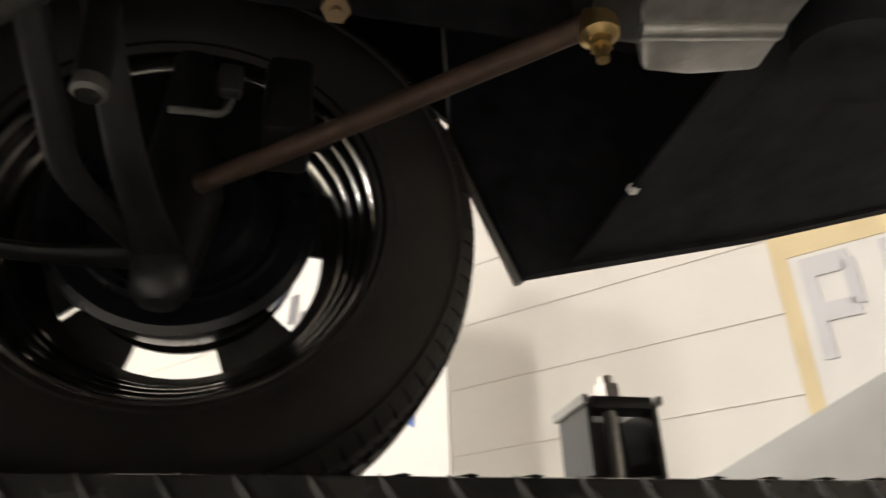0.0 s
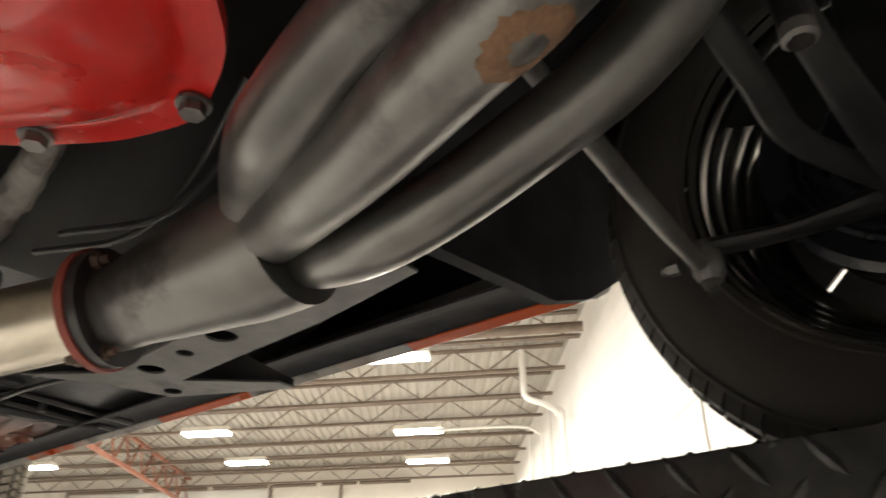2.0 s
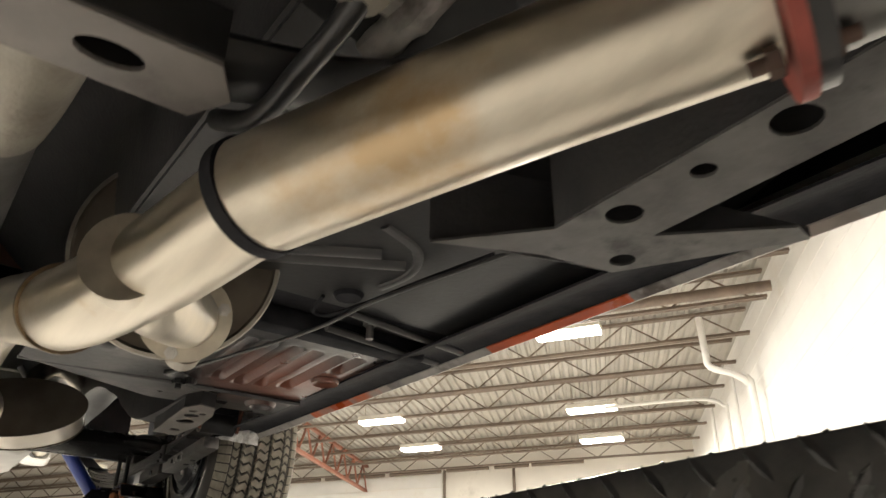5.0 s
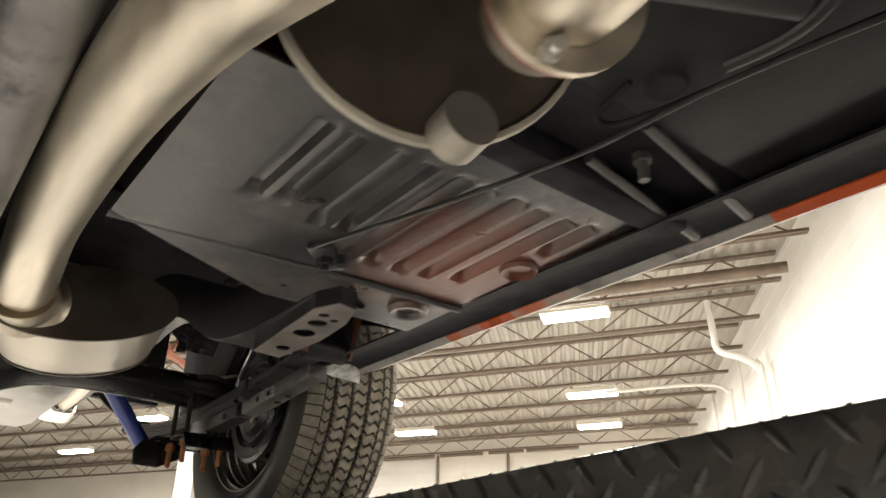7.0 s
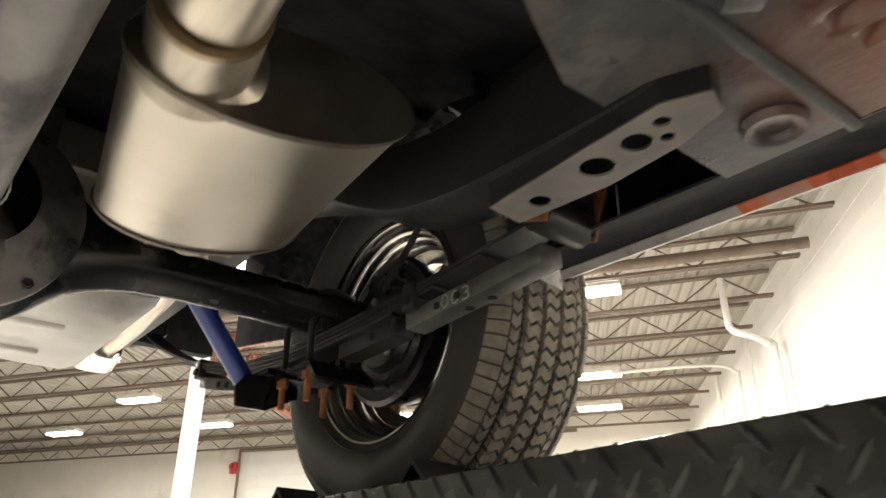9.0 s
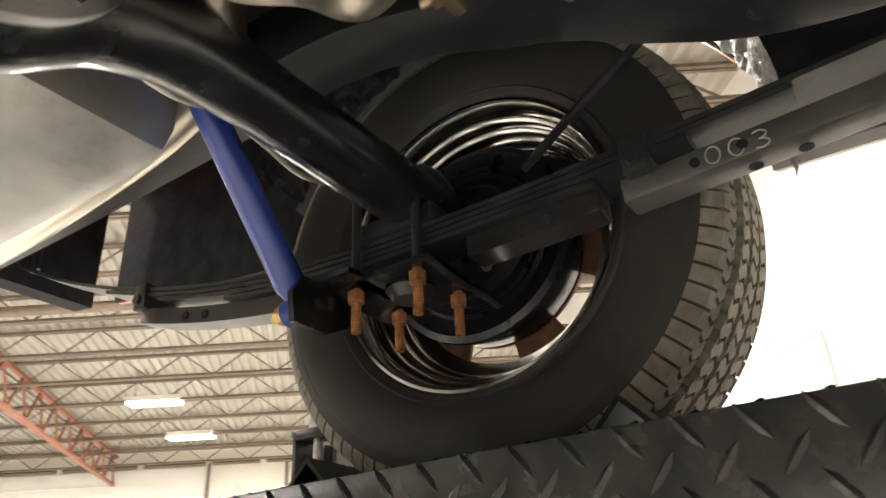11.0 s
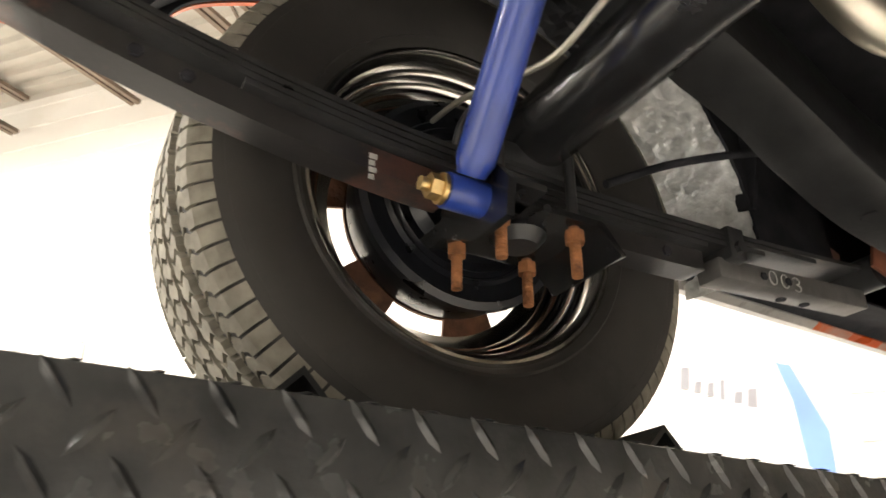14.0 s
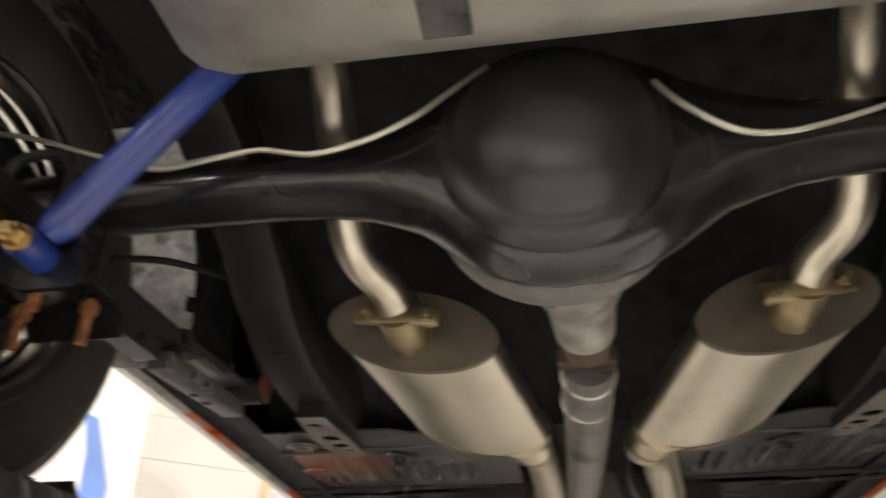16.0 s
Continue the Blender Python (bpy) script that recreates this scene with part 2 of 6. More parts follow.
_out = glow.node_tree.nodes.new("ShaderNodeOutputMaterial")
glow.node_tree.links.new(_em.outputs[0], _out.inputs[0])
M["glow"] = glow


# ---------------------------------------------------------------- mesh helpers
WORLD = {}
RUNWAY_TOP = 1.80
PLAIN = Matrix()
GROUP = [PLAIN]


def moved(s, dx, dy, dz):
    """Shifts a group of parts; dx is towards the left side of the car when s is -1."""
    return Matrix.Translation((s * dx, dy, dz))


def thing(name, at, label, category, group="", kind=""):
    e = new(name)
    e.location = at
    e.empty_display_size = 0.1
    WORLD[e.name] = Vector(at)
    return tagged(e, label, category, group, kind)


SPLIT = {"cover_bolt", "flange_bolt", "case_bolt", "hanger", "bar_bolt", "backing_bolt", "carrier_bolt", "cutout_bolt", "plate_rivet", "weld_ring", "panel_bead",
         "floor_bead", "seat_well_edge", "mount_hole", "tank_strap", "tank_bead", "fuel_line", "backing_rib", "sidewall_bead", "drain_boss", "drain_plug", "shackle",
         "spring_hanger", "u_bolt_bow", "letter_bar", "sign_bar", "cross_brace"}


def islands(bm):
    """The loose pieces of a bmesh, those that touch or nearly touch taken together."""
    left, out = set(bm.verts), []
    while left:
        stack, got = [left.pop()], []
        while stack:
            v = stack.pop()
            got.append(v)
            for e in v.link_edges:
                w = e.other_vert(v)
                if w in left:
                    left.remove(w)
                    stack.append(w)
        lo = [min(v.co[k] for v in got) - 0.002 for k in range(3)]
        hi = [max(v.co[k] for v in got) + 0.002 for k in range(3)]
        out.append([got, lo, hi])
    merged = True
    while merged:
        merged = False
        for i in range(len(out)):
            for j in range(i + 1, len(out)):
                if all(out[i][1][k] <= out[j][2][k] and out[j][1][k] <= out[i][2][k] for k in range(3)):
                    out[i] = [out[i][0] + out[j][0], [min(a, b) for a, b in zip(out[i][1], out[j][1])], [max(a, b) for a, b in zip(out[i][2], out[j][2])]]
                    del out[j]
                    merged = True
                    break
            if merged:
                break
    return [o[0] for o in out]


def split_apart(bm):
    bms = []
    for vs in islands(bm):
        nb, index = bmesh.new(), {}
        for v in vs:
            index[v] = nb.verts.new(v.co)
        for f in {f for v in vs for f in v.link_faces}:
            nb.faces.new([index[v] for v in f.verts])
        bms.append(nb)
    bm.free()
    return bms


def part(name, bm, material, parent=None, label="", smooth=40):
    """Links a bmesh, given in world metres, as one mesh object under a thing or a part."""
    if name in SPLIT:
        name_kept = name
        obs = [one_part(name_kept, b, material, parent, label, smooth) for b in split_apart(bm)]
        return obs[0]
    return one_part(name, bm, material, parent, label, smooth)


def one_part(name, bm, material, parent, label, smooth):
    bmesh.ops.transform(bm, matrix=GROUP[0], verts=bm.verts)
    if name in ("tyre", "tread", "sidewall_bead"):
        # tyres are sized to fit the camera's view, so flatten them at the runway
        for v in bm.verts:
            v.co.z = max(v.co.z, RUNWAY_TOP + 0.0006 + 0.02 * max(0.0, RUNWAY_TOP - v.co.z))
    me = bpy.data.meshes.new(name)
    base = WORLD[parent.name] if parent else Vector((0, 0, 0))
    if parent:
        bmesh.ops.translate(bm, verts=bm.verts, vec=-base)
    bmesh.ops.recalc_face_normals(bm, faces=bm.faces)
    bm.to_mesh(me)
    bm.free()
    if smooth:
        me.shade_smooth()
        me.set_sharp_from_angle(angle=radians(smooth))
    ms = material if isinstance(material, (list, tuple)) else [material]
    for m in ms:
        me.materials.append(M[m])
    ob = new(name, me)
    WORLD[ob.name] = base.copy()
    if parent:
        ob.parent = parent
    if label:
        ob["label"] = label
    return ob


def add_box(bm, x0, x1, y0, y1, z0, z1, bevel=0.0, m=None):
    geo = bmesh.ops.create_cube(bm, size=1)
    vs = geo["verts"]
    for v in vs:
        v.co = Vector(((x0 + x1) / 2 + v.co.x * (x1 - x0), (y0 + y1) / 2 + v.co.y * (y1 - y0), (z0 + z1) / 2 + v.co.z * (z1 - z0)))
    if bevel:
        es = list({e for v in vs for e in v.link_edges})
        r = bmesh.ops.bevel(bm, geom=es, offset=bevel, segments=2, affect="EDGES", profile=0.5)
        vs = list({v for f in r["faces"] for v in f.verts} | {v for v in vs if v.is_valid})
    if m is not None:
        bmesh.ops.transform(bm, matrix=m, verts=vs)
    return vs


def box(*a, **k):
    bm = bmesh.new()
    add_box(bm, *a, **k)
    return bm


def smooth_path(pts, n=6):
    """Catmull-Rom through the given points."""
    pts = [Vector(p) for p in pts]
    out = []
    ext = [pts[0] * 2 - pts[1]] + pts + [pts[-1] * 2 - pts[-2]]
    for i in range(1, len(ext) - 2):
        a, b, c, d = ext[i - 1 : i + 3]
        for k in range(n):
            t = k / n
            out.append(0.5 * ((2 * b) + (c - a) * t + (2 * a - 5 * b + 4 * c - d) * t * t + (3 * b - a - 3 * c + d) * t**3))
    out.append(pts[-1])
    return out


def add_tube(bm, pts, r, seg=16, n=6, caps=True, flat=1.0, curved=True):
    path = smooth_path(pts, n) if curved and len(pts) > 2 else [Vector(p) for p in pts]
    rs = r if isinstance(r, (list, tuple)) else [r, r]
    rings, up = [], Vector((0, 0, 1))
    for i, p in enumerate(path):
        d = (path[min(i + 1, len(path) - 1)] - path[max(i - 1, 0)]).normalized()
        if abs(d.dot(up)) > 0.95:
            up = Vector((1, 0, 0)) if abs(d.x) < 0.9 else Vector((0, 1, 0))
        side = d.cross(up).normalized()
        top = side.cross(d).normalized()
        up = top
        f = i / max(1, len(path) - 1) * (len(rs) - 1)
        k = min(int(f), len(rs) - 2)
        rad = rs[k] + (rs[k + 1] - rs[k]) * (f - k)
        rings.append([bm.verts.new(p + (side * math.cos(a) + top * math.sin(a) * flat) * rad) for a in (2 * math.pi * j / seg for j in range(seg))])
    for a, b in zip(rings, rings[1:]):
        for j in range(seg):
            bm.faces.new((a[j], a[(j + 1) % seg], b[(j + 1) % seg], b[j]))
    if caps:
        bm.faces.new(rings[0][::-1])
        bm.faces.new(rings[-1])
    return bm


def tube(*a, **k):
    return add_tube(bmesh.new(), *a, **k)


def add_lathe(bm, prof, c, axis="x", seg=48, a0=0.0, a1=2 * math.pi, closed=False):
    """Turns a profile of (radius, along) about an axis through c."""
    full = abs(a1 - a0 - 2 * math.pi) < 1e-6
    n = seg if full else seg + 1
    rings = []
    for j in range(n):
        a = a0 + (a1 - a0) * j / seg
        s, co = math.sin(a), math.cos(a)
        ring = []
        for r, h in prof:
            v = {"x": (h, r * co, r * s), "y": (r * co, h, r * s), "z": (r * co, r * s, h)}[axis]
            ring.append(bm.verts.new(Vector(c) + Vector(v)))
        rings.append(ring)
    m = len(prof)
    for j in range(seg if full else seg):
        a, b = rings[j], rings[(j + 1) % n]
        for k in range(m if closed else m - 1):
            bm.faces.new((a[k], a[(k + 1) % m], b[(k + 1) % m], b[k]))
    return bm


def lathe(*a, **k):
    return add_lathe(bmesh.new(), *a, **k)


def add_prism(bm, poly, axis, h0, h1, bevel=0.0):
    """A polygon in the plane across an axis, drawn out from h0 to h1."""
    def put(p, h):
        a, b = p
        return {"x": (h, a, b), "y": (a, h, b), "z": (a, b, h)}[axis]
    lo = [bm.verts.new(put(p, h0)) for p in poly]
    hi = [bm.verts.new(put(p, h1)) for p in poly]
    n = len(poly)
    fs = [bm.faces.new(lo[::-1]), bm.faces.new(hi)]
    for i in range(n):
        fs.append(bm.faces.new((lo[i], lo[(i + 1) % n], hi[(i + 1) % n], hi[i])))
    if bevel:
        es = list({e for f in fs for e in f.edges})
        bmesh.ops.bevel(bm, geom=es, offset=bevel, segments=2, affect="EDGES", profile=0.5)
    return bm


def prism(*a, **k):
    return add_prism(bmesh.new(), *a, **k)


def add_bar(bm, p, q, w, h, bevel=0.0, up=(0, 0, 1)):
    """A bar of section w x h from p to q."""
    p, q = Vector(p), Vector(q)
    d = (q - p)
    z = d.normalized()
    x = Vector(up).cross(z)
    x = x.normalized() if x.length > 1e-4 else Vector((1, 0, 0))
    y = z.cross(x)
    m = Matrix((x, y, z)).transposed().to_4x4()
    m.translation = (p + q) / 2
    return add_box(bm, -w / 2, w / 2, -h / 2, h / 2, -d.length / 2, d.length / 2, bevel, m)


def bar(*a, **k):
    bm = bmesh.new()
    add_bar(bm, *a, **k)
    return bm


def add_bolt(bm, p, axis, r=0.009, h=0.008, shank=0.0, rs=0.005):
    """A hexagon head at p, pointing along axis, with an end of thread past it."""
    z = Vector(axis).normalized()
    p = Vector(p)
    add_tube(bm, [p, p + z * h], r, seg=6, curved=False)
    if shank:
        add_tube(bm, [p + z * h, p + z * (h + shank)], rs, seg=10, curved=False)
    return bm


def bolt(*a, **k):
    return add_bolt(bmesh.new(), *a, **k)


def plate_with_holes(outline, holes, z0, z1, seg=16):
    """A flat plate in x, y with round holes through it, by cutting it into quads round each hole."""
    bm = bmesh.new()
    vs = [bm.verts.new((x, y, z0)) for x, y in outline]
    es = [bm.edges.new((vs[i], vs[(i + 1) % len(vs)])) for i in range(len(vs))]
    for hx, hy, r in holes:
        hv = [bm.verts.new((hx + r * math.cos(2 * math.pi * k / seg), hy + r * math.sin(2 * math.pi * k / seg), z0)) for k in range(seg)]
        es += [bm.edges.new((hv[k], hv[(k + 1) % seg])) for k in range(seg)]
    bmesh.ops.triangle_fill(bm, use_beauty=True, use_dissolve=False, edges=es)
    r = bmesh.ops.extrude_face_region(bm, geom=bm.faces[:])
    bmesh.ops.translate(bm, verts=[v for v in r["geom"] if isinstance(v, bmesh.types.BMVert)], vec=(0, 0, z1 - z0))
    return bm


# ---------------------------------------------------------------- the hall
def meet(p, u, q, v):
    d = u.x * v.y - u.y * v.x
    s = ((q.x - p.x) * v.y - (q.y - p.y) * v.x) / d
    return p + u * s


CORNER = meet(WALL_P, U, FAR_P, J)
HALL_A, HALL_B, END_A = 34.0, 40.0, -3.0


def P(a, b, z):
    """A place in the hall: a from the hall corner, b from the side wall, both scaled by HALL_K to fit the view."""
    q = CORNER - (U * a + J * b) * HALL_K
    return Vector((q.x, q.y, z))


def slab(name, a0, a1, b0, b1, z0, z1, material, label, category, kind="structure"):
    bm = bmesh.new()
    vs = [bm.verts.new(P(a, b, z)) for z in (z0, z1) for a, b in ((a0, b0), (a1, b0), (a1, b1), (a0, b1))]
    for f in ((3, 2, 1, 0), (4, 5, 6, 7), (0, 1, 5, 4), (1, 2, 6, 5), (2, 3, 7, 6), (3, 0, 4, 7)):
        bm.faces.new([vs[i] for i in f])
    ob = part(name, bm, material, smooth=0)
    return tagged(ob, label, category, kind=kind)


slab("floor", END_A - 0.3, HALL_A, -0.3, HALL_B, -0.2, 0.0, "concrete", "grey worn concrete workshop floor", "floor")
side_wall = slab("wall_side", END_A - 0.3, HALL_A, -0.3, 0.0, 0.0, CEIL, "wall", "white painted block wall with raised horizontal joints", "wall")
end_wall = slab("wall_end", END_A - 0.3, END_A, 0.0, HALL_B, 0.0, CEIL, "farwall", "cream painted end wall of the hall", "wall")
slab("wall_entry", HALL_A, HALL_A + 0.3, -0.3, HALL_B, 0.0, CEIL, "farwall", "cream painted wall behind the lift", "wall")
slab("wall_opposite", END_A - 0.3, HALL_A, HALL_B, HALL_B + 0.3, 0.0, CEIL, "farwall", "cream painted opposite wall of the hall", "wall")


def ceiling():
    bm = bmesh.new()
    rows = []
    n = int(HALL_B / 0.2)
    for i in range(n + 1):
        b = i * 0.2
        for k, (db, dz) in enumerate(((0.0, 0.0), (0.03, 0.06), (0.09, 0.06), (0.12, 0.0))):
            rows.append((b + db, CEIL + dz))
    prev = None
    for b, z in rows:
        cur = (bm.verts.new(P(END_A - 0.3, b, z)), bm.verts.new(P(HALL_A, b, z)))
        if prev:
            bm.faces.new((prev[0], prev[1], cur[1], cur[0]))
        prev = cur
    r = bmesh.ops.extrude_face_region(bm, geom=bm.faces[:])
    bmesh.ops.translate(bm, verts=[v for v in r["geom"] if isinstance(v, bmesh.types.BMVert)], vec=(0, 0, 0.05))
    return tagged(part("ceiling", bm, "deck", smooth=0), "ribbed pale metal roof deck", "ceiling", kind="structure")


ceiling()


def joist_at(a):
    bm = bmesh.new()
    z0, z1 = 6.77, 7.25
    for z in (z0, z1):
        for d in (-0.035, 0.035):
            add_bar(bm, P(a + d, 0.1, z), P(a + d, HALL_B - 0.1, z), 0.05, 0.05)
    b, i = 0.3, 0
    while b < 30:
        zz = (z0, z1) if i % 2 == 0 else (z1, z0)
        add_bar(bm, P(a, b, zz[0]), P(a, b + 0.62, zz[1]), 0.026, 0.026)
        b += 0.62
        i += 1
    return tagged(part("roof_joist", bm, "joist", smooth=0), "brown primed open web steel roof joist", "joist", "roof joists", "structure")


for k in range(-2, 15):
    joist_at(0.9 + 1.55 * k)


def girder(b):
    """A heavier lattice girder that carries the joists."""
    bm = bmesh.new()
    for z in (6.32, 7.19):
        add_bar(bm, P(END_A + 0.1, b, z), P(26, b, z), 0.12, 0.09)
    for k in range(-3, 24):
        a = 0.2 + k * 1.05
        add_bar(bm, P(a, b, 6.32), P(a + 0.52, b, 7.19), 0.05, 0.05)
        add_bar(bm, P(a + 0.52, b, 7.19), P(a + 1.05, b, 6.32), 0.05, 0.05)
    return tagged(part("roof_girder", bm, "redbeam", smooth=0), "red oxide lattice roof girder under the joists", "girder", "roof girders", "structure")


girder(10.5)


def roof_pipe(pts, r, material, label):
    return tagged(part("pipe", tube(pts, r, seg=10, n=4), material), label, "pipe", kind="structure")


# lines of pipe below the deck and down the side wall
roof_pipe([P(9.4, 0.2, 6.62), P(9.4, 14, 6.62)], 0.09, "joist", "brown steel pipe hung below the roof joists")
roof_pipe([P(7.2, 0.9, 7.15), P(7.2, 0.88, 6.45), P(7.2, 0.84, 6.15), P(7.15, 0.5, 6.0), P(7.0, 0.26, 5.85), P(7.0, 0.2, 5.45), P(7.0, 0.2, 0.2)], 0.065, "wall", "white painted drain pipe running down the side wall")
roof_pipe([P(4.4, 2.6, 6.4), P(4.4, 0.8, 6.4), P(4.4, 0.25, 6.2), P(4.4, 0.2, 5.6), P(4.4, 0.2, 0.2)], 0.04, "wall", "thin white painted pipe on the side wall")
roof_pipe([P(5.2, 0.15, 6.6), P(5.2, 0.15, 0.2)], 0.035, "wall", "slim white conduit on the side wall")
roof_pipe([P(2.2, 0.15, 6.9), P(2.2, 0.15, 0.2)], 0.05, "wall", "white conduit near the hall corner")


def high_bay(place):
    e = thing("high_bay_light", place, "long white high bay ceiling light, lit", "ceiling light", "high bay lights")
    side = Vector((-J.y, J.x, 0))
    q = Vector(place)

    def pt(a, b, z):
        return q + J * a + side * b + Vector((0, 0, z))
    bm = bmesh.new()
    vs = [bm.verts.new(pt(a, b, z)) for z in (0.0, 0.11) for a, b in ((-0.62, -0.19), (0.62, -0.19), (0.62, 0.19), (-0.62, 0.19))]
    for f in ((3, 2, 1, 0), (4, 5, 6, 7), (0, 1, 5, 4), (1, 2, 6, 5), (2, 3, 7, 6), (3, 0, 4, 7)):
        bm.faces.new([vs[i] for i in f])
    part("housing", bm, "pipewhite", e, smooth=0)
    bm = bmesh.new()
    vs = [bm.verts.new(pt(a, b, z)) for z in (-0.004, -0.06) for a, b in ((-0.6, -0.17), (0.6, -0.17), (0.6, 0.17), (-0.6, 0.17))]
    for f in ((4, 5, 6, 7), (0, 1, 5, 4), (1, 2, 6, 5), (2, 3, 7, 6), (3, 0, 4, 7)):
        bm.faces.new([vs[i] for i in f])
    part("diffuser", bm, "glow", e, "glowing white diffuser", smooth=0)
    bm = bmesh.new()
    for a in (-0.5, 0.5):
        add_tube(bm, [pt(a, 0, 0.11), pt(a, 0, CEIL - place[2])], 0.006, seg=6, curved=False)
    part("hanger", bm, "joist", e, smooth=0)
    return e


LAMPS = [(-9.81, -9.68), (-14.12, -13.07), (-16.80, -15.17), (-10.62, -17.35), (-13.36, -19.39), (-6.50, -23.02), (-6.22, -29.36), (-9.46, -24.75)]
# more lamps, most of them unseen, added to light the bay and near wall
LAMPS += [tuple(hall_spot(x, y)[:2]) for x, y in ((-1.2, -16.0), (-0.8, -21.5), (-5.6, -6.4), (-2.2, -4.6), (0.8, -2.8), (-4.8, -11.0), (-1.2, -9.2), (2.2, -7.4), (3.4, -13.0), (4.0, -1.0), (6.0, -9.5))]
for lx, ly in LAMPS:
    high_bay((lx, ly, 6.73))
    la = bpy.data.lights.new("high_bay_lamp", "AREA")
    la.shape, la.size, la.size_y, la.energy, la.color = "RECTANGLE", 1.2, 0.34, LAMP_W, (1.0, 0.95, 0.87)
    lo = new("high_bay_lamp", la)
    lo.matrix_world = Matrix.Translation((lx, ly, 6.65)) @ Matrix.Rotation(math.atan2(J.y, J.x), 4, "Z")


def wall_joints():
    """Raised horizontal joint beads of the side wall."""
    for k in range(1, 26):
        z = 0.3 * k
        bm = bmesh.new()
        vs = [bm.verts.new(P(a, b, zz)) for zz in (z - 0.003, z + 0.003) for a, b in ((1, 0.0), (HALL_A, 0.0), (HALL_A, 0.005), (1, 0.005))]
        for f in ((3, 2, 1, 0), (4, 5, 6, 7), (0, 1, 5, 4), (1, 2, 6, 5), (2, 3, 7, 6), (3, 0, 4, 7)):
            bm.faces.new([vs[i] for i in f])
        part("joint_bead", bm, "wall", side_wall, smooth=0)


wall_joints()


def post_column(place, top):
    e = thing("steel_column", (place[0], place[1], 0), "white painted square steel roof column", "column", kind="structure")
    x, y = place
    bm = box(x - 0.095, x + 0.095, y - 0.095, y + 0.095, 0.02, top, bevel=0.01)
    part("shaft", bm, "signgrey", e)
    part("base_plate", box(x - 0.25, x + 0.25, y - 0.25, y + 0.25, 0, 0.02), "pipewhite", e)
    part("cap_plate", box(x - 0.22, x + 0.22, y - 0.22, y + 0.22, top, top + 0.03), "pipewhite", e)
    return e


post_column((-3.82, -11.79), 6.4)


# on the end wall: a roll door, its rail pipes and a red fire alarm
door = slab("door_1", END_A, END_A + 0.05, 7.8, 14.4, 0.0, 6.75, "wall", "closed pale roll-up door in the end wall", "door")
for k in range(1, 16):
    bm = bmesh.new()
    z = 0.42 * k
    vs = [bm.verts.new(P(a, b, zz)) for zz in (z - 0.01, z + 0.01) for a, b in ((END_A + 0.052, 7.85), (END_A + 0.065, 7.85), (END_A + 0.065, 14.35), (END_A + 0.052, 14.35))]
    for f in ((3, 2, 1, 0), (4, 5, 6, 7), (0, 1, 5, 4), (1, 2, 6, 5), (2, 3, 7, 6), (3, 0, 4, 7)):
        bm.faces.new([vs[i] for i in f])
    part("slat_joint", bm, "farwall", door, smooth=0)
for b0, b1 in ((3.2, 4.8), (4.9, 6.0), (6.2, 7.6), (7.8, 9.6), (9.8, 12.0), (12.2, 14.7)):
    tagged(part("door_track", tube([P(END_A + 0.25, b0, 6.80), P(END_A + 0.25, b1, 6.80)], 0.06, seg=8, curved=False), "joist"), "dark door track pipe on the end wall", "track", kind="structure")
for b in (5.4, 7.7, 14.75):
    tagged(part("conduit", tube([P(END_A + 0.12, b, 0.2), P(END_A + 0.12, b, 6.85)], 0.05, seg=8, curved=False), "joist"), "grey conduit on the end wall", "conduit", kind="structure")
_q = P(END_A + 0.1, 14.96, 6.2)
alarm = thing("fire_alarm", _q, "red fire alarm horn on the end wall", "alarm")
part("body", box(_q.x - 0.08, _q.x + 0.08, _q.y - 0.16, _q.y + 0.16, 6.0, 6.4, bevel=0.02), "alarmred", alarm)
part("horn", tube([_q + Vector((0.06, 0, 0.05)), _q + Vector((0.14, 0, 0.05))], [0.05, 0.10], seg=16, curved=False), "alarmred", alarm)


# ---- banners, signs and a cabinet along the side wall
def wall_a(x):
    """Distance from the end wall of the spot on the side wall with the given x."""
    return (CORNER.x - x) / U.x / HALL_K


def banner(name, x0, x1, z0, z1, material, label, bars=(), patches=(), back=0.03):
    """A stiff printed sheet hung on the side wall, with bars for its writing and patches for its fields."""
    a0, a1 = sorted((wall_a(x0), wall_a(x1)))
    c = P((a0 + a1) / 2, back, (z0 + z1) / 2)
    e = thing(name, c, label, "banner" if "banner" in name else "sign")

    def sheet(b0, b1, u0, u1, v0, v1):
        bm = bmesh.new()
        vs = [bm.verts.new(P(a, b, z)) for z in (v0, v1) for a, b in ((u0, b0), (u1, b0), (u1, b1), (u0, b1))]
        for f in ((3, 2, 1, 0), (4, 5, 6, 7), (0, 1, 5, 4), (1, 2, 6, 5), (2, 3, 7, 6), (3, 0, 4, 7)):
            bm.faces.new([vs[i] for i in f])
        return bm
    part("sheet", sheet(back - 0.012, back, a0, a1, z0, z1), material, e, smooth=0)
    da, dz = a1 - a0, z1 - z0
    for nm, rows, lift in (("patch", patches, 0.003), ("sign_bar", bars, 0.006)):
        for u0, u1, v0, v1, m in rows:
            part(nm, sheet(back + 0.0005, back + lift, a0 + da * u0, a0 + da * u1, z0 + dz * v0, z0 + dz * v1), m, e, smooth=0)
    return e


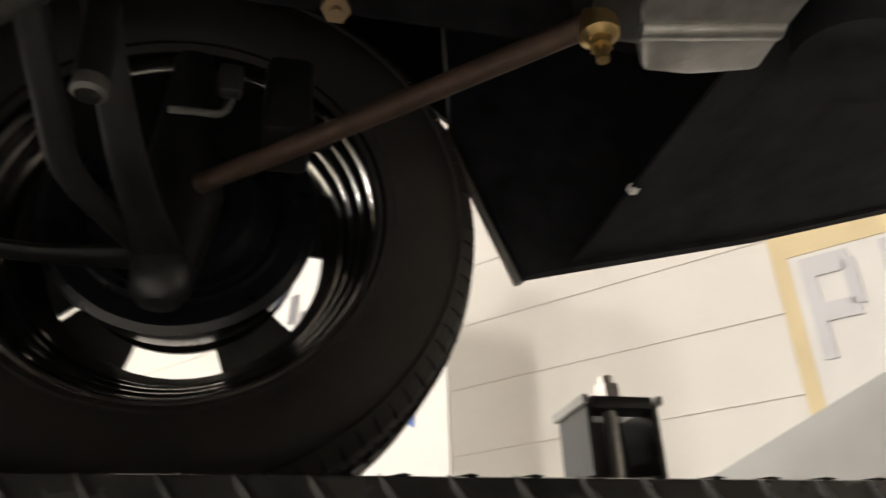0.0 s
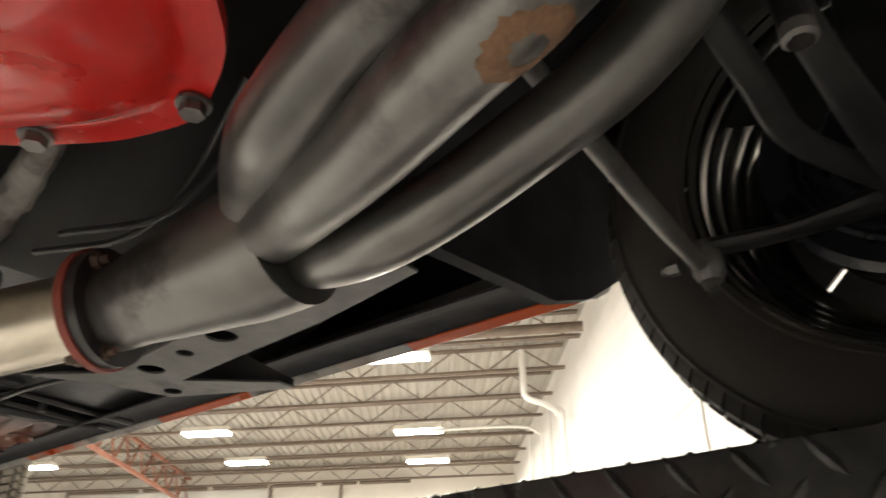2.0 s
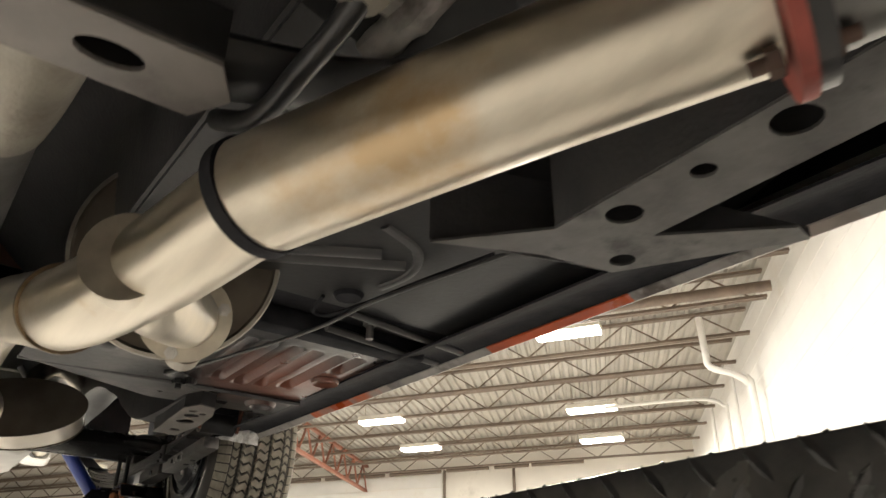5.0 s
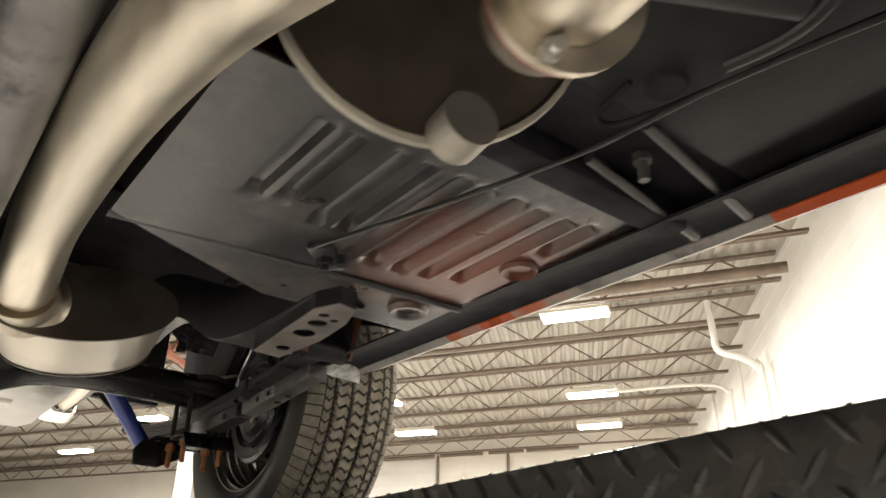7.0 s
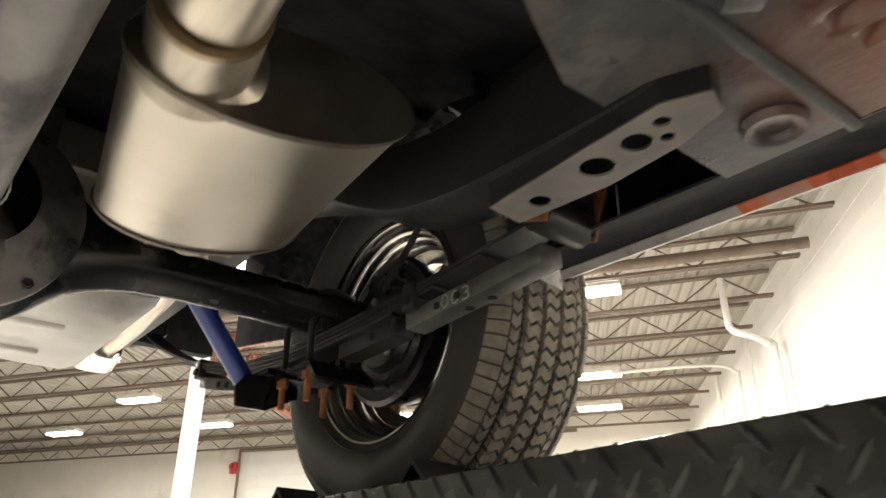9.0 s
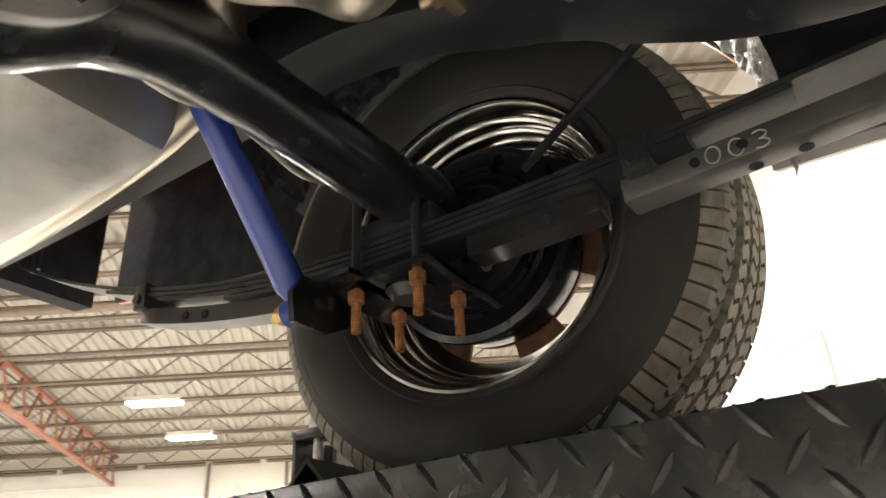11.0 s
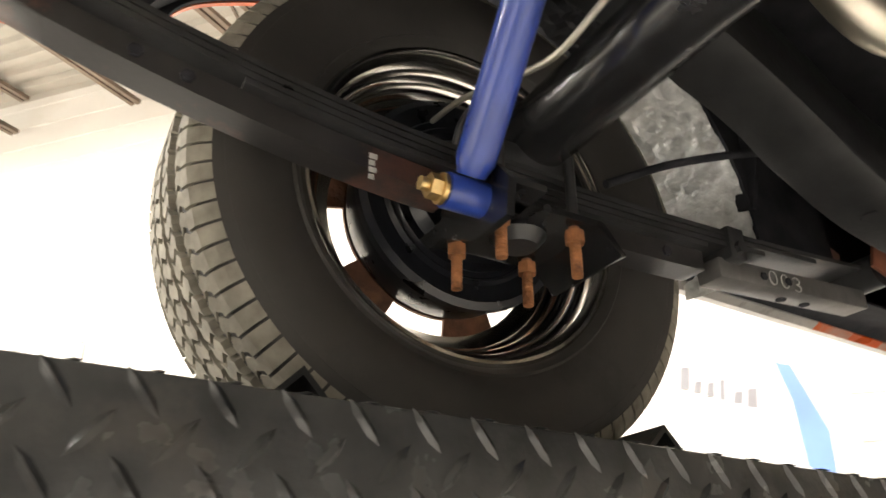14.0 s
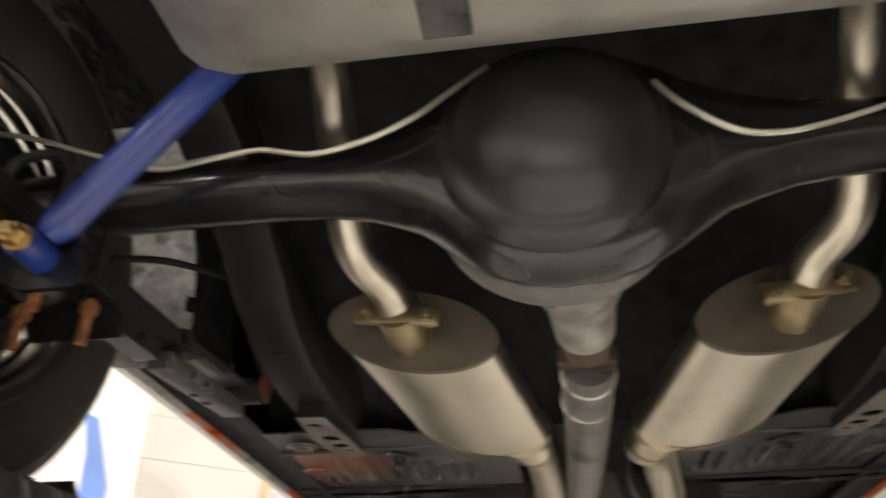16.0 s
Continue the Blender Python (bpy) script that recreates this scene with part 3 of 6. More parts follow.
# sign with big pale capitals next to the front post
banner("wall_sign", -2.20, -0.90, 2.30, 3.25, "whiteplastic", "pale tan sign with large faded grey lettering",
       bars=[(u0, u1, v0, v1, "signgrey") for u0, u1, v0, v1 in ((0.05, 0.075, 0.20, 0.60), (0.075, 0.14, 0.52, 0.60), (0.075, 0.14, 0.34, 0.41), (0.125, 0.15, 0.38, 0.56), (0.20, 0.225, 0.20, 0.60), (0.27, 0.295, 0.20, 0.60), (0.225, 0.27, 0.20, 0.27))],
       patches=[(0.0, 0.03, 0.0, 1.0, "signtan"), (0.03, 1.0, 0.62, 0.80, "signtan"), (0.03, 1.0, 0.80, 0.99, "signgrey"), (0.55, 0.98, 0.02, 0.16, "signtan")])
banner("hanging_banner", -6.55, -6.02, 2.75, 3.98, "lightgrey", "light grey banner with a red patch and a bright green field",
       patches=[(0.45, 0.80, 0.10, 0.62, "bannergreen"), (0.08, 0.42, 0.80, 0.92, "alarmred"), (0.0, 1.0, 0.97, 1.0, "bannerdark")], bars=[(0.5, 0.72, 0.66, 0.70, "bannergreen"), (0.52, 0.76, 0.72, 0.75, "signgrey")])
banner("hanging_banner", -8.20, -7.55, 3.42, 4.04, "whiteplastic", "small white sheet with thin grey edges", bars=[(0.0, 0.03, 0.0, 1.0, "lightgrey"), (0.0, 1.0, 0.97, 1.0, "lightgrey"), (0.0, 1.0, 0.0, 0.03, "lightgrey")])


def slant_cabinet():
    """A light grey cabinet with a sloping top by the side wall."""
    a0, a1 = 19.61, 21.2
    e = thing("cabinet", P((a0 + a1) / 2, 0.3, 0), "light grey tall cabinet with a sloping top beside the wall", "cabinet")
    bm = bmesh.new()
    outline = [(a0, 0.0), (a1, 0.0), (a1, 2.34), (20.07, 2.30), (a0, 2.09)]
    lo = [bm.verts.new(P(a, 0.10, z)) for a, z in outline]
    hi = [bm.verts.new(P(a, 0.45, z)) for a, z in outline]
    n = len(outline)
    bm.faces.new(lo)
    bm.faces.new(hi)
    for i in range(n):
        bm.faces.new((lo[i], lo[(i + 1) % n], hi[(i + 1) % n], hi[i]))
    bmesh.ops.bevel(bm, geom=bm.edges[:], offset=0.012, segments=2, affect="EDGES", profile=0.5)
    part("body", bm, "lightgrey", e)


slant_cabinet()



def flag_banner():
    """A tall free-standing printed panel between the lift and the wall."""
    e = thing("standing_banner", (-3.12, 0.13, 0), "tall white standing banner with grey script and a slanting blue stripe", "banner")
    u = Vector((0.78, 0.626, 0)).normalized()
    n = Vector((u.y, -u.x, 0))
    o = Vector((-3.53, -0.195, 0))
    grow = 1.27

    def sheet(pts, d0, d1):
        bm = bmesh.new()
        pts = [(a * grow, 1.66 + (z - 1.66) * grow if z > 1.2 else z) for a, z in pts]
        lo = [bm.verts.new(o + u * a + n * d0 + Vector((0, 0, z))) for a, z in pts]
        hi = [bm.verts.new(o + u * a + n * d1 + Vector((0, 0, z))) for a, z in pts]
        k = len(pts)
        bm.faces.new(lo)
        bm.faces.new(hi)
        for i in range(k):
            bm.faces.new((lo[i], lo[(i + 1) % k], hi[(i + 1) % k], hi[i]))
        return bm
    part("panel", sheet([(0.30, 0.25), (1.05, 0.25), (1.05, 2.95), (0.62, 3.16), (0.33, 3.05), (0.26, 2.2), (0.28, 0.6)], 0, 0.012), "whiteplastic", e, smooth=0)
    part("stripe", sheet([(0.50, 2.50), (0.74, 2.40), (0.72, 2.80), (0.56, 3.10), (0.50, 2.98)], 0.0125, 0.0155), "signgrey", e, smooth=0)
    part("blue_field", sheet([(0.275, 2.03), (0.66, 1.99), (0.66, 2.30), (0.27, 2.38)], 0.016, 0.018), "bannerblue", e, smooth=0)
    part("blue_stripe", sheet([(0.83, 2.28), (0.93, 2.20), (0.94, 2.42), (0.84, 2.72), (0.78, 2.74), (0.82, 2.56)], 0.016, 0.018), "bannerblue", e, smooth=0)
    for a0, a1, z0, z1 in ((0.33, 0.37, 2.16, 2.30), (0.42, 0.46, 2.14, 2.28), (0.42, 0.58, 2.30, 2.34), (0.52, 0.56, 2.13, 2.26)):
        part("sign_bar", sheet([(a0, z0), (a1, z0), (a1, z1), (a0, z1)], 0.0185, 0.0195), "whiteplastic", e, smooth=0)
    for k, (h, w) in enumerate(((0.10, 0.04), (0.05, 0.03), (0.06, 0.03), (0.09, 0.02), (0.05, 0.035), (0.08, 0.04))):
        a, z = 0.36 + 0.055 * k, 2.66 - 0.022 * k
        part("sign_bar", sheet([(a, z), (a + w, z - 0.006), (a + w + 0.012, z + h), (a + 0.012, z + h)], 0.0165, 0.0185), "signdark", e, smooth=0)
    for a, z, w in ((0.30, 2.56, 0.24), (0.34, 2.515, 0.22), (0.60, 2.47, 0.12)):
        part("sign_bar", sheet([(a, z), (a + w, z - 0.06), (a + w, z - 0.03), (a, z + 0.028)], 0.0165, 0.0185), "signgrey", e, smooth=0)
    part("foot", box(-3.42, -2.82, -0.02, 0.28, 0.0, 0.03, bevel=0.008), "satin", e)
    part("pole", tube([o + u * 0.64 + Vector((0, 0, 0.03)) - n * 0.02, o + u * 0.64 + Vector((0, 0, 2.8)) - n * 0.02], 0.014, seg=12, curved=False), "satin", e)


flag_banner()


# ---------------------------------------------------------------- the lift
RUN_X, RUN_Z = -0.524, 1.80


def lug_field(bm, frame_of, length, height, high, step=0.047):
    """Raised chequer lugs, in rows of alternating slant, over a strip of a plate."""
    rows = max(1, int(height / 0.026))
    for r in range(rows):
        v = (r + 0.5) * height / rows
        n = int(length / step)
        for i in range(n):
            u = (i + 0.5 * (r % 2)) * step
            ang = radians(52 if r % 2 else -52)
            o, eu, ev, en = frame_of(u, v)
            d = eu * math.cos(ang) + ev * math.sin(ang)
            w = eu * -math.sin(ang) + ev * math.cos(ang)
            L, W, H = 0.0190, 0.0040, high
            base = [o + d * a + w * b for a, b in ((-L, 0), (-L * 0.45, -W), (L * 0.45, -W), (L, 0), (L * 0.45, W), (-L * 0.45, W))]
            ridge = [o + d * a + en * H for a in (-L * 0.6, L * 0.6)]
            bv = [bm.verts.new(p) for p in base]
            rv = [bm.verts.new(p) for p in ridge]
            bm.faces.new((bv[0], bv[1], rv[0]))
            bm.faces.new((bv[1], bv[2], rv[1], rv[0]))
            bm.faces.new((bv[2], bv[3], rv[1]))
            bm.faces.new((bv[3], bv[4], rv[1]))
            bm.faces.new((bv[4], bv[5], rv[0], rv[1]))
            bm.faces.new((bv[5], bv[0], rv[0]))


def lift():
    e = thing("car_lift", (0, -1.35, 0), "four-post drive-on car lift with black chequer plate runways", "car lift")
    for s in (1, -1):
        x0, x1 = s * RUN_X, s * (RUN_X - 0.50)
        lo, hi = min(x0, x1), max(x0, x1)
        bm = bmesh.new()
        add_box(bm, lo, hi, -4.15, 1.35, RUN_Z - 0.083, RUN_Z, bevel=0.004)
        rw = part("runway", bm, "plate", e, "black chequer plate runway")
        bm = bmesh.new()
        side = Vector((-s * RUN_X / abs(RUN_X), 0, 0))

        def on_side(u, v):
            return Vector((x0 + side.x * 0.0002, -4.1 + u, RUN_Z - 0.079 + v)), Vector((0, 1, 0)), Vector((0, 0, 1)), side
        lug_field(bm, on_side, 5.4, 0.078, 0.0034)
        tagged(part("chequer_lug", bm, "plate", rw, smooth=25), kind="stuff")
        bm = bmesh.new()

        def on_top(u, v):
            return Vector((x0 - side.x * v, -4.1 + u, RUN_Z + 0.0002)), Vector((0, 1, 0)), Vector((-side.x, 0, 0)), Vector((0, 0, 1))
        lug_field(bm, on_top, 5.4, 0.12, 0.0024)
        tagged(part("chequer_lug", bm, "plate", rw, smooth=25), kind="stuff")
        part("inner_rail", box(min(x0, x0 - side.x * 0.06), max(x0, x0 - side.x * 0.06), -4.15, 1.35, RUN_Z - 0.19, RUN_Z - 0.086, bevel=0.003), "postgrey", e)
    for y in (0.645, -3.512):
        for s in (-1, 1):
            x = s * 1.28
            w, t = 0.067, 0.009
            top = 2.052 if y > 0 else 2.072
            # channel open towards the lift, its flanges and back as one folded section
            sec = [(x + s * w, y - w), (x - s * w, y - w), (x - s * w, y - w + t), (x + s * (w - t), y - w + t), (x + s * (w - t), y + w - t), (x - s * w, y + w - t), (x - s * w, y + w), (x + s * w, y + w)]
            post = part("post", prism(sec, "z", 0.02, top), "satin", e, "dark grey channel section lift post", smooth=0)
            cap = [(px + (0.008 if px > x else -0.008), py + (0.008 if py > y else -0.008)) for px, py in sec]
            part("top_rim", prism(cap, "z", top, top + 0.015), "lightgrey", post, "light grey rim plate", smooth=0)
            sx, sy = x - s * 0.040, y - 0.012
            part("cable_stud", tube([(sx, sy, 1.75), (sx, sy, top + 0.058)], [0.013, 0.013], seg=12, curved=False), "zinc", post, "bright zinc threaded cable stud")
            part("stud_nut", bolt((sx, sy, top + 0.015), (0, 0, 1), r=0.024, h=0.026), "zinc", post)
            part("stud_bridge", box(sx - 0.03, sx + 0.03, y - w + t, y + w - t, top - 0.007, top + 0.0145, bevel=0.002), "satin", post)
            part("foot_plate", box(x - 0.2, x + 0.2, y - 0.2, y + 0.2, 0, 0.02, bevel=0.004), "satin", post)
        part("cross_beam", box(-1.24, 1.24, y - 0.07 + (0.05 if y > 0 else -0.05), y + 0.07 + (0.05 if y > 0 else -0.05), RUN_Z - 0.42, RUN_Z - 0.195, bevel=0.006), "satin", e)
    return e


lift()


def chock(x, y, front, label):
    """A folded sheet wheel chock on the runway."""
    e = thing("wheel_chock", (x, y, RUN_Z), label, "wheel chock", "wheel chocks")
    s = 1 if front else -1
    w = 0.11
    bm = bmesh.new()
    a, b, c = (y - s * 0.064, RUN_Z), (y - s * 0.0, RUN_Z + 0.066), (y + s * 0.064, RUN_Z)
    outer = [a, b, c]
    inner = [(y + s * 0.057, RUN_Z), (y, RUN_Z + 0.058), (y - s * 0.057, RUN_Z)]
    add_prism(bm, outer + inner, "x", x - w, x + w)
    part("fold", bm, "satin", e, smooth=0)
    if not front:
        part("web", prism([(y - s * 0.052, RUN_Z + 0.004), (y, RUN_Z + 0.056), (y + s * 0.052, RUN_Z + 0.004)], "x", x - 0.006, x + 0.006), "worn", e, smooth=0)
    part("paint_mark", prism([(y - 0.018, RUN_Z + 0.012), (y - 0.012, RUN_Z + 0.022), (y + 0.002, RUN_Z + 0.020), (y + 0.012, RUN_Z + 0.012)], "x", x + 0.0062, x + 0.0072), "orange", e, "orange paint smear", smooth=0)
    return e


chock(-0.778, -3.018, False, "black folded steel wheel chock behind the rear tyre")
chock(-0.778, -2.602, True, "black folded steel wheel chock ahead of the rear tyre")

# ---------------------------------------------------------------- the car
CAR = thing("car", (0, -1.37, RUN_Z), "orange classic coupe raised on a lift, seen from below", "car")
WZ, WX = 2.139, -0.837
REAR_Y = -2.804
AXLE_Y = -2.751
TW, TR = 0.98, 0.338 / 0.331


def tyre_mesh(c, k=1.0):
    x, y, z = c
    prof = [(0.213, 0.092), (0.223, 0.104), (0.245, 0.117), (0.275, 0.120), (0.300, 0.113), (0.315, 0.101), (0.3215, 0.085), (0.323, 0.04), (0.323, -0.04),
            (0.3215, -0.085), (0.315, -0.101), (0.300, -0.113), (0.275, -0.120), (0.245, -0.117), (0.223, -0.104), (0.213, -0.092)]
    return lathe([(r if r < 0.23 else r * TR * k, h * TW) for r, h in prof], c, "x", 72)


def tread_mesh(c, k0=1.0):
    """Staggered zigzag tread blocks over the crown and shoulders."""
    bm = bmesh.new()
    rnd = random.Random(7)
    ribs = ((-0.0785, 0.029, 0.3165, 0.325), (-0.041, 0.034, 0.322, 0.3305), (0.0, 0.034, 0.3225, 0.331), (0.041, 0.034, 0.322, 0.3305), (0.0785, 0.029, 0.3165, 0.325))
    n = 92
    TR = 0.338 / 0.331 * k0
    for ri, (hx, wd, r0, r1) in enumerate(ribs):
        for i in range(n):
            a = 2 * math.pi * (i + 0.5 * (ri % 2)) / n
            da = 2 * math.pi / n * 0.385
            sk = da * (1.0 if ri % 2 else -1.0)
            zz = wd * 0.52
            bend = ((-1.0, -0.55), (-0.45, 0.50), (0.0, 0.0), (0.45, -0.50), (1.0, 0.55))
            shape = [(zz * h, sk * b - da) for h, b in bend] + [(zz * 0.86, sk * 0.55)] + [(zz * h, sk * b + da) for h, b in bend[::-1]] + [(-zz * 0.86, -sk * 0.55)]
            lo, hi = [], []
            for h, b in shape:
                for lst, r, k in ((lo, r0, 1.0), (hi, r1, 0.93)):
                    rr = r - (0.006 * max(0, abs(hx + h) - 0.07) / 0.02)
                    lst.append(bm.verts.new((c[0] + (hx + h * k) * TW, c[1] + rr * TR * math.cos(a + b * k), c[2] + rr * TR * math.sin(a + b * k))))
            m = len(shape)
            bm.faces.new(hi)
            for j in range(m):
                bm.faces.new((lo[j], lo[(j + 1) % m], hi[(j + 1) % m], hi[j]))
    # shoulder lugs that wrap on to the sidewall
    for s in (-1, 1):
        for i in range(n):
            a = 2 * math.pi * (i + (0.25 if s > 0 else 0.75)) / n
            da = 2 * math.pi / n * 0.42
            pts = ((0.088, 0.3245), (0.099, 0.321), (0.1075, 0.311), (0.1135, 0.300))
            ra = [[bm.verts.new((c[0] + s * h * TW, c[1] + r * TR * math.cos(a + k), c[2] + r * TR * math.sin(a + k))) for h, r in pts] for k in (-da, da)]
            rb = [[bm.verts.new((c[0] + s * (h - 0.006) * TW, c[1] + (r - 0.006) * TR * math.cos(a + k), c[2] + (r - 0.006) * TR * math.sin(a + k))) for h, r in pts] for k in (-da, da)]
            for j in range(3):
                bm.faces.new((ra[0][j], ra[0][j + 1], ra[1][j + 1], ra[1][j]))
                bm.faces.new((ra[0][j], rb[0][j], rb[0][j + 1], ra[0][j + 1]))
                bm.faces.new((ra[1][j], rb[1][j], rb[1][j + 1], ra[1][j + 1]))
            for k in (0, 3):
                bm.faces.new((ra[0][k], ra[1][k], rb[1][k], rb[0][k]))
    return bm


def wheel(y, s, front):
    c = (s * WX, y, WZ)
    e = new("wheel")
    e.parent = CAR
    hub = GROUP[0] @ Vector(c)
    e.location = hub - WORLD[CAR.name]
    WORLD[e.name] = hub
    o = -s  # outward sign of x is -s for the left side (s = 1)
    t = part("tyre", tyre_mesh(c, 0.985 if front else 1.035), "rubber", e, "black all-terrain tyre")
    # sidewall ring beads
    bm = bmesh.new()
    for r, h in ((0.3045, 0.1145 * TW), (0.228, 0.1085 * TW)):
        add_lathe(bm, [(r - 0.003, h), (r, h + 0.0022), (r + 0.003, h - 0.001)], c, "x", 72)
        add_lathe(bm, [(r - 0.003, -h), (r, -h - 0.0022), (r + 0.003, -h + 0.001)], c, "x", 72)
    part("sidewall_bead", bm, "rubber", t)
    tagged(part("tread", tread_mesh(c, 0.985 if front else 1.035), "rubber" if front else "tread", t, "worn tread blocks" if front else "dusty tread blocks, light on them put into the tan", smooth=0), kind="stuff")
    i, ou = s * 1.0, -s * 1.0
    # barrel, open on the inner side; i points to the car's middle
    prof = [(0.2145, 0.108), (0.2185, 0.103), (0.218, 0.096), (0.2145, 0.093), (0.2075, 0.091), (0.2055, 0.085), (0.2045, 0.076), (0.199, 0.073), (0.1965, 0.068), (0.1955, 0.056),
            (0.189, 0.052), (0.1865, 0.046), (0.185, 0.034), (0.179, 0.029), (0.1765, 0.020), (0.1755, -0.035),
            (0.186, -0.055), (0.193, -0.075), (0.203, -0.086), (0.2135, -0.090), (0.217, -0.099), (0.2135, -0.106)]
    if front:
        prof = [(r * 1.03, h) for r, h in prof]
    prof = prof + [(r - 0.004, h) for r, h in prof[::-1]]
    rim = part("rim", lathe([(r, h * i * 0.93) for r, h in prof], c, "x", 64, closed=True), "silver" if front else "chrome", e, "bright silver steel wheel rim" if front else "chromed steel wheel rim")
    # disc with six windows near its edge
    bm = bmesh.new()
    hx = ou * (0.026 if front else 0.004)

    def ring(r0, r1, a0, a1, x0, x1, seg):
        prev = None
        for k in range(seg + 1):
            a = a0 + (a1 - a0) * k / seg
            cur = [bm.verts.new((c[0] + xx, c[1] + r * math.cos(a), c[2] + r * math.sin(a))) for r, xx in ((r0, x0), (r1, x1), (r1, x1 + ou * 0.005), (r0, x0 + ou * 0.005))]
            if prev:
                for j in range(4):
                    bm.faces.new((prev[j], prev[(j + 1) % 4], cur[(j + 1) % 4], cur[j]))
            else:
                bm.faces.new(cur)
            prev = cur
        bm.faces.new(prev[::-1])
    ring(0.035, 0.100, 0, 2 * math.pi, hx + ou * 0.02, hx + ou * 0.01, 48)
    w0, w1 = (0.130, 0.158) if front else (0.132, 0.152)
    wa = 0.34 if front else 0.27
    ring(0.100, w0, 0, 2 * math.pi, hx + ou * 0.01, hx - ou * 0.012, 48)
    nw = 5 if front else 6
    if front:
        ring(w0, w1, 2 * math.pi * 4 / 5 - math.pi / 2 - 0.3, 2 * math.pi * 4 / 5 - math.pi / 2 + 0.3, hx - ou * 0.0125, hx - ou * 0.0065, 8)
    for k in range(nw):
        a = 2 * math.pi * k / nw - math.pi / 2 - (0.0 if front else 0.18)
        ring(w0, w1, a + wa, a + 2 * math.pi / nw - wa, hx - ou * 0.012, hx - ou * 0.006, 10)
    part("disc", bm, "rust" if not front else "satin", rim, "brown primed wheel disc" if not front else "dark wheel disc")
    bm = bmesh.new()
    ring(w1, w1 + 0.008, 0, 2 * math.pi, hx - ou * 0.006, hx - ou * 0.002, 48)
    ring(w1 + 0.008, 0.1795, 0, 2 * math.pi, hx - ou * 0.002, hx + ou * 0.008, 48)
    part("disc_edge", bm, "silver" if front else "chrome", rim, "bright edge of the wheel disc")
    return e, c


def drum(y, s, front):
    c = Vector((s * WX, y, WZ))
    i = s * 1.0
    hub = part("brake_drum" if not front else "brake_rotor", lathe([(0.03, -0.02 * i), (0.118, -0.02 * i), (0.134, 0.02 * i), (0.134, 0.066 * i), (0.131, 0.070 * i), (0.145, 0.071 * i), (0.145, 0.082 * i), (0.136, 0.086 * i), (0.126, 0.082 * i),
                                  (0.085, 0.084 * i), (0.075, 0.098 * i), (0.04, 0.10 * i)], c, "x", 56), "drum", CAR, "black brake drum with ribbed backing plate")
    bm = bmesh.new()
    for r in (0.10, 0.110):
        add_lathe(bm, [(r - 0.004, 0.083 * i), (r, 0.089 * i), (r + 0.004, 0.083 * i)], c, "x", 56)
    part("backing_rib", bm, "drum", hub)
    if front:
        part("dust_shield", lathe([(0.06, 0.092 * i), (0.15, 0.096 * i), (0.186, 0.088 * i), (0.186, 0.084 * i), (0.15, 0.092 * i), (0.06, 0.088 * i)], c, "x", 40, radians(32), radians(152), closed=True), "armblack", hub, "black brake dust shield")
    if not front:
        bm = bmesh.new()
        for a in (0.5, 1.9, 3.4, 5.2):
            add_bolt(bm, c + Vector((0.098 * i, 0.06 * math.cos(a), 0.06 * math.sin(a))), (i, 0, 0), 0.008, 0.006)
        part("backing_bolt", bm, "zinc", hub)
    return hub


for s in (1, -1):
    for y, fr in ((REAR_Y, True), (REAR_Y, False)):
        # the front wheel is the rear one set forward
        GROUP[0] = Matrix.Translation((s * -0.842 - s * WX, -0.065 - REAR_Y, 2.1215 - WZ)) if fr else PLAIN
        wheel(y, s, fr)
        drum(y, s, fr)
GROUP[0] = PLAIN


# ---- floor, rails and body
FLOOR = 2.083


def strip_mesh(rows, thick=(0, 0, 0.004)):
    """A sheet through rows of points, given a thickness."""
    bm = bmesh.new()
    vr = [[bm.verts.new(p) for p in row] for row in rows]
    for a, b in zip(vr, vr[1:]):
        for k in range(len(a) - 1):
            bm.faces.new((a[k], a[k + 1], b[k + 1], b[k]))
    r = bmesh.ops.extrude_face_region(bm, geom=bm.faces[:])
    bmesh.ops.translate(bm, verts=[v for v in r["geom"] if isinstance(v, bmesh.types.BMVert)], vec=thick)
    return bm


def ribbed_pan(s):
    """Rear half of the floor pan with long pressed ribs."""
    ribs = [(-0.259, -1.784, -1.613), (-0.294, -1.773, -1.613), (-0.348, -1.805, -1.613), (-0.385, -1.797, -1.613), (-0.429, -1.865, -1.613), (-0.463, -1.855, -1.613),
            (-0.508, -1.86, -1.612), (-0.546, -1.85, -1.612), (-0.590, -1.83, -1.610), (-0.622, -1.694, -1.604)]
    xs = sorted({round(-0.15 - 0.0045 * k, 4) for k in range(114)})
    ys = [-2.040 + 0.009 * k for k in range(54)]
    rows = []
    for y in ys:
        row = []
        for x in xs:
            x = min(x, -0.15 - 2.0 * max(0.0, -1.915 - y))
            z = FLOOR - 0.004 * math.sin((x + 0.36) * 6)
            for rx, y0, y1 in ribs:
                d = abs(x - rx)
                if d < 0.0135 and y0 - 0.01 < y < y1 + 0.01:
                    end = min(1.0, max(0.0, min(y - y0, y1 - y) / 0.014))
                    z += 0.014 * end * min(1.0, (0.0135 - d) / 0.006)
            row.append((s * x, y, z))
        rows.append(row)
    return strip_mesh(rows, (0, 0, 0.004))


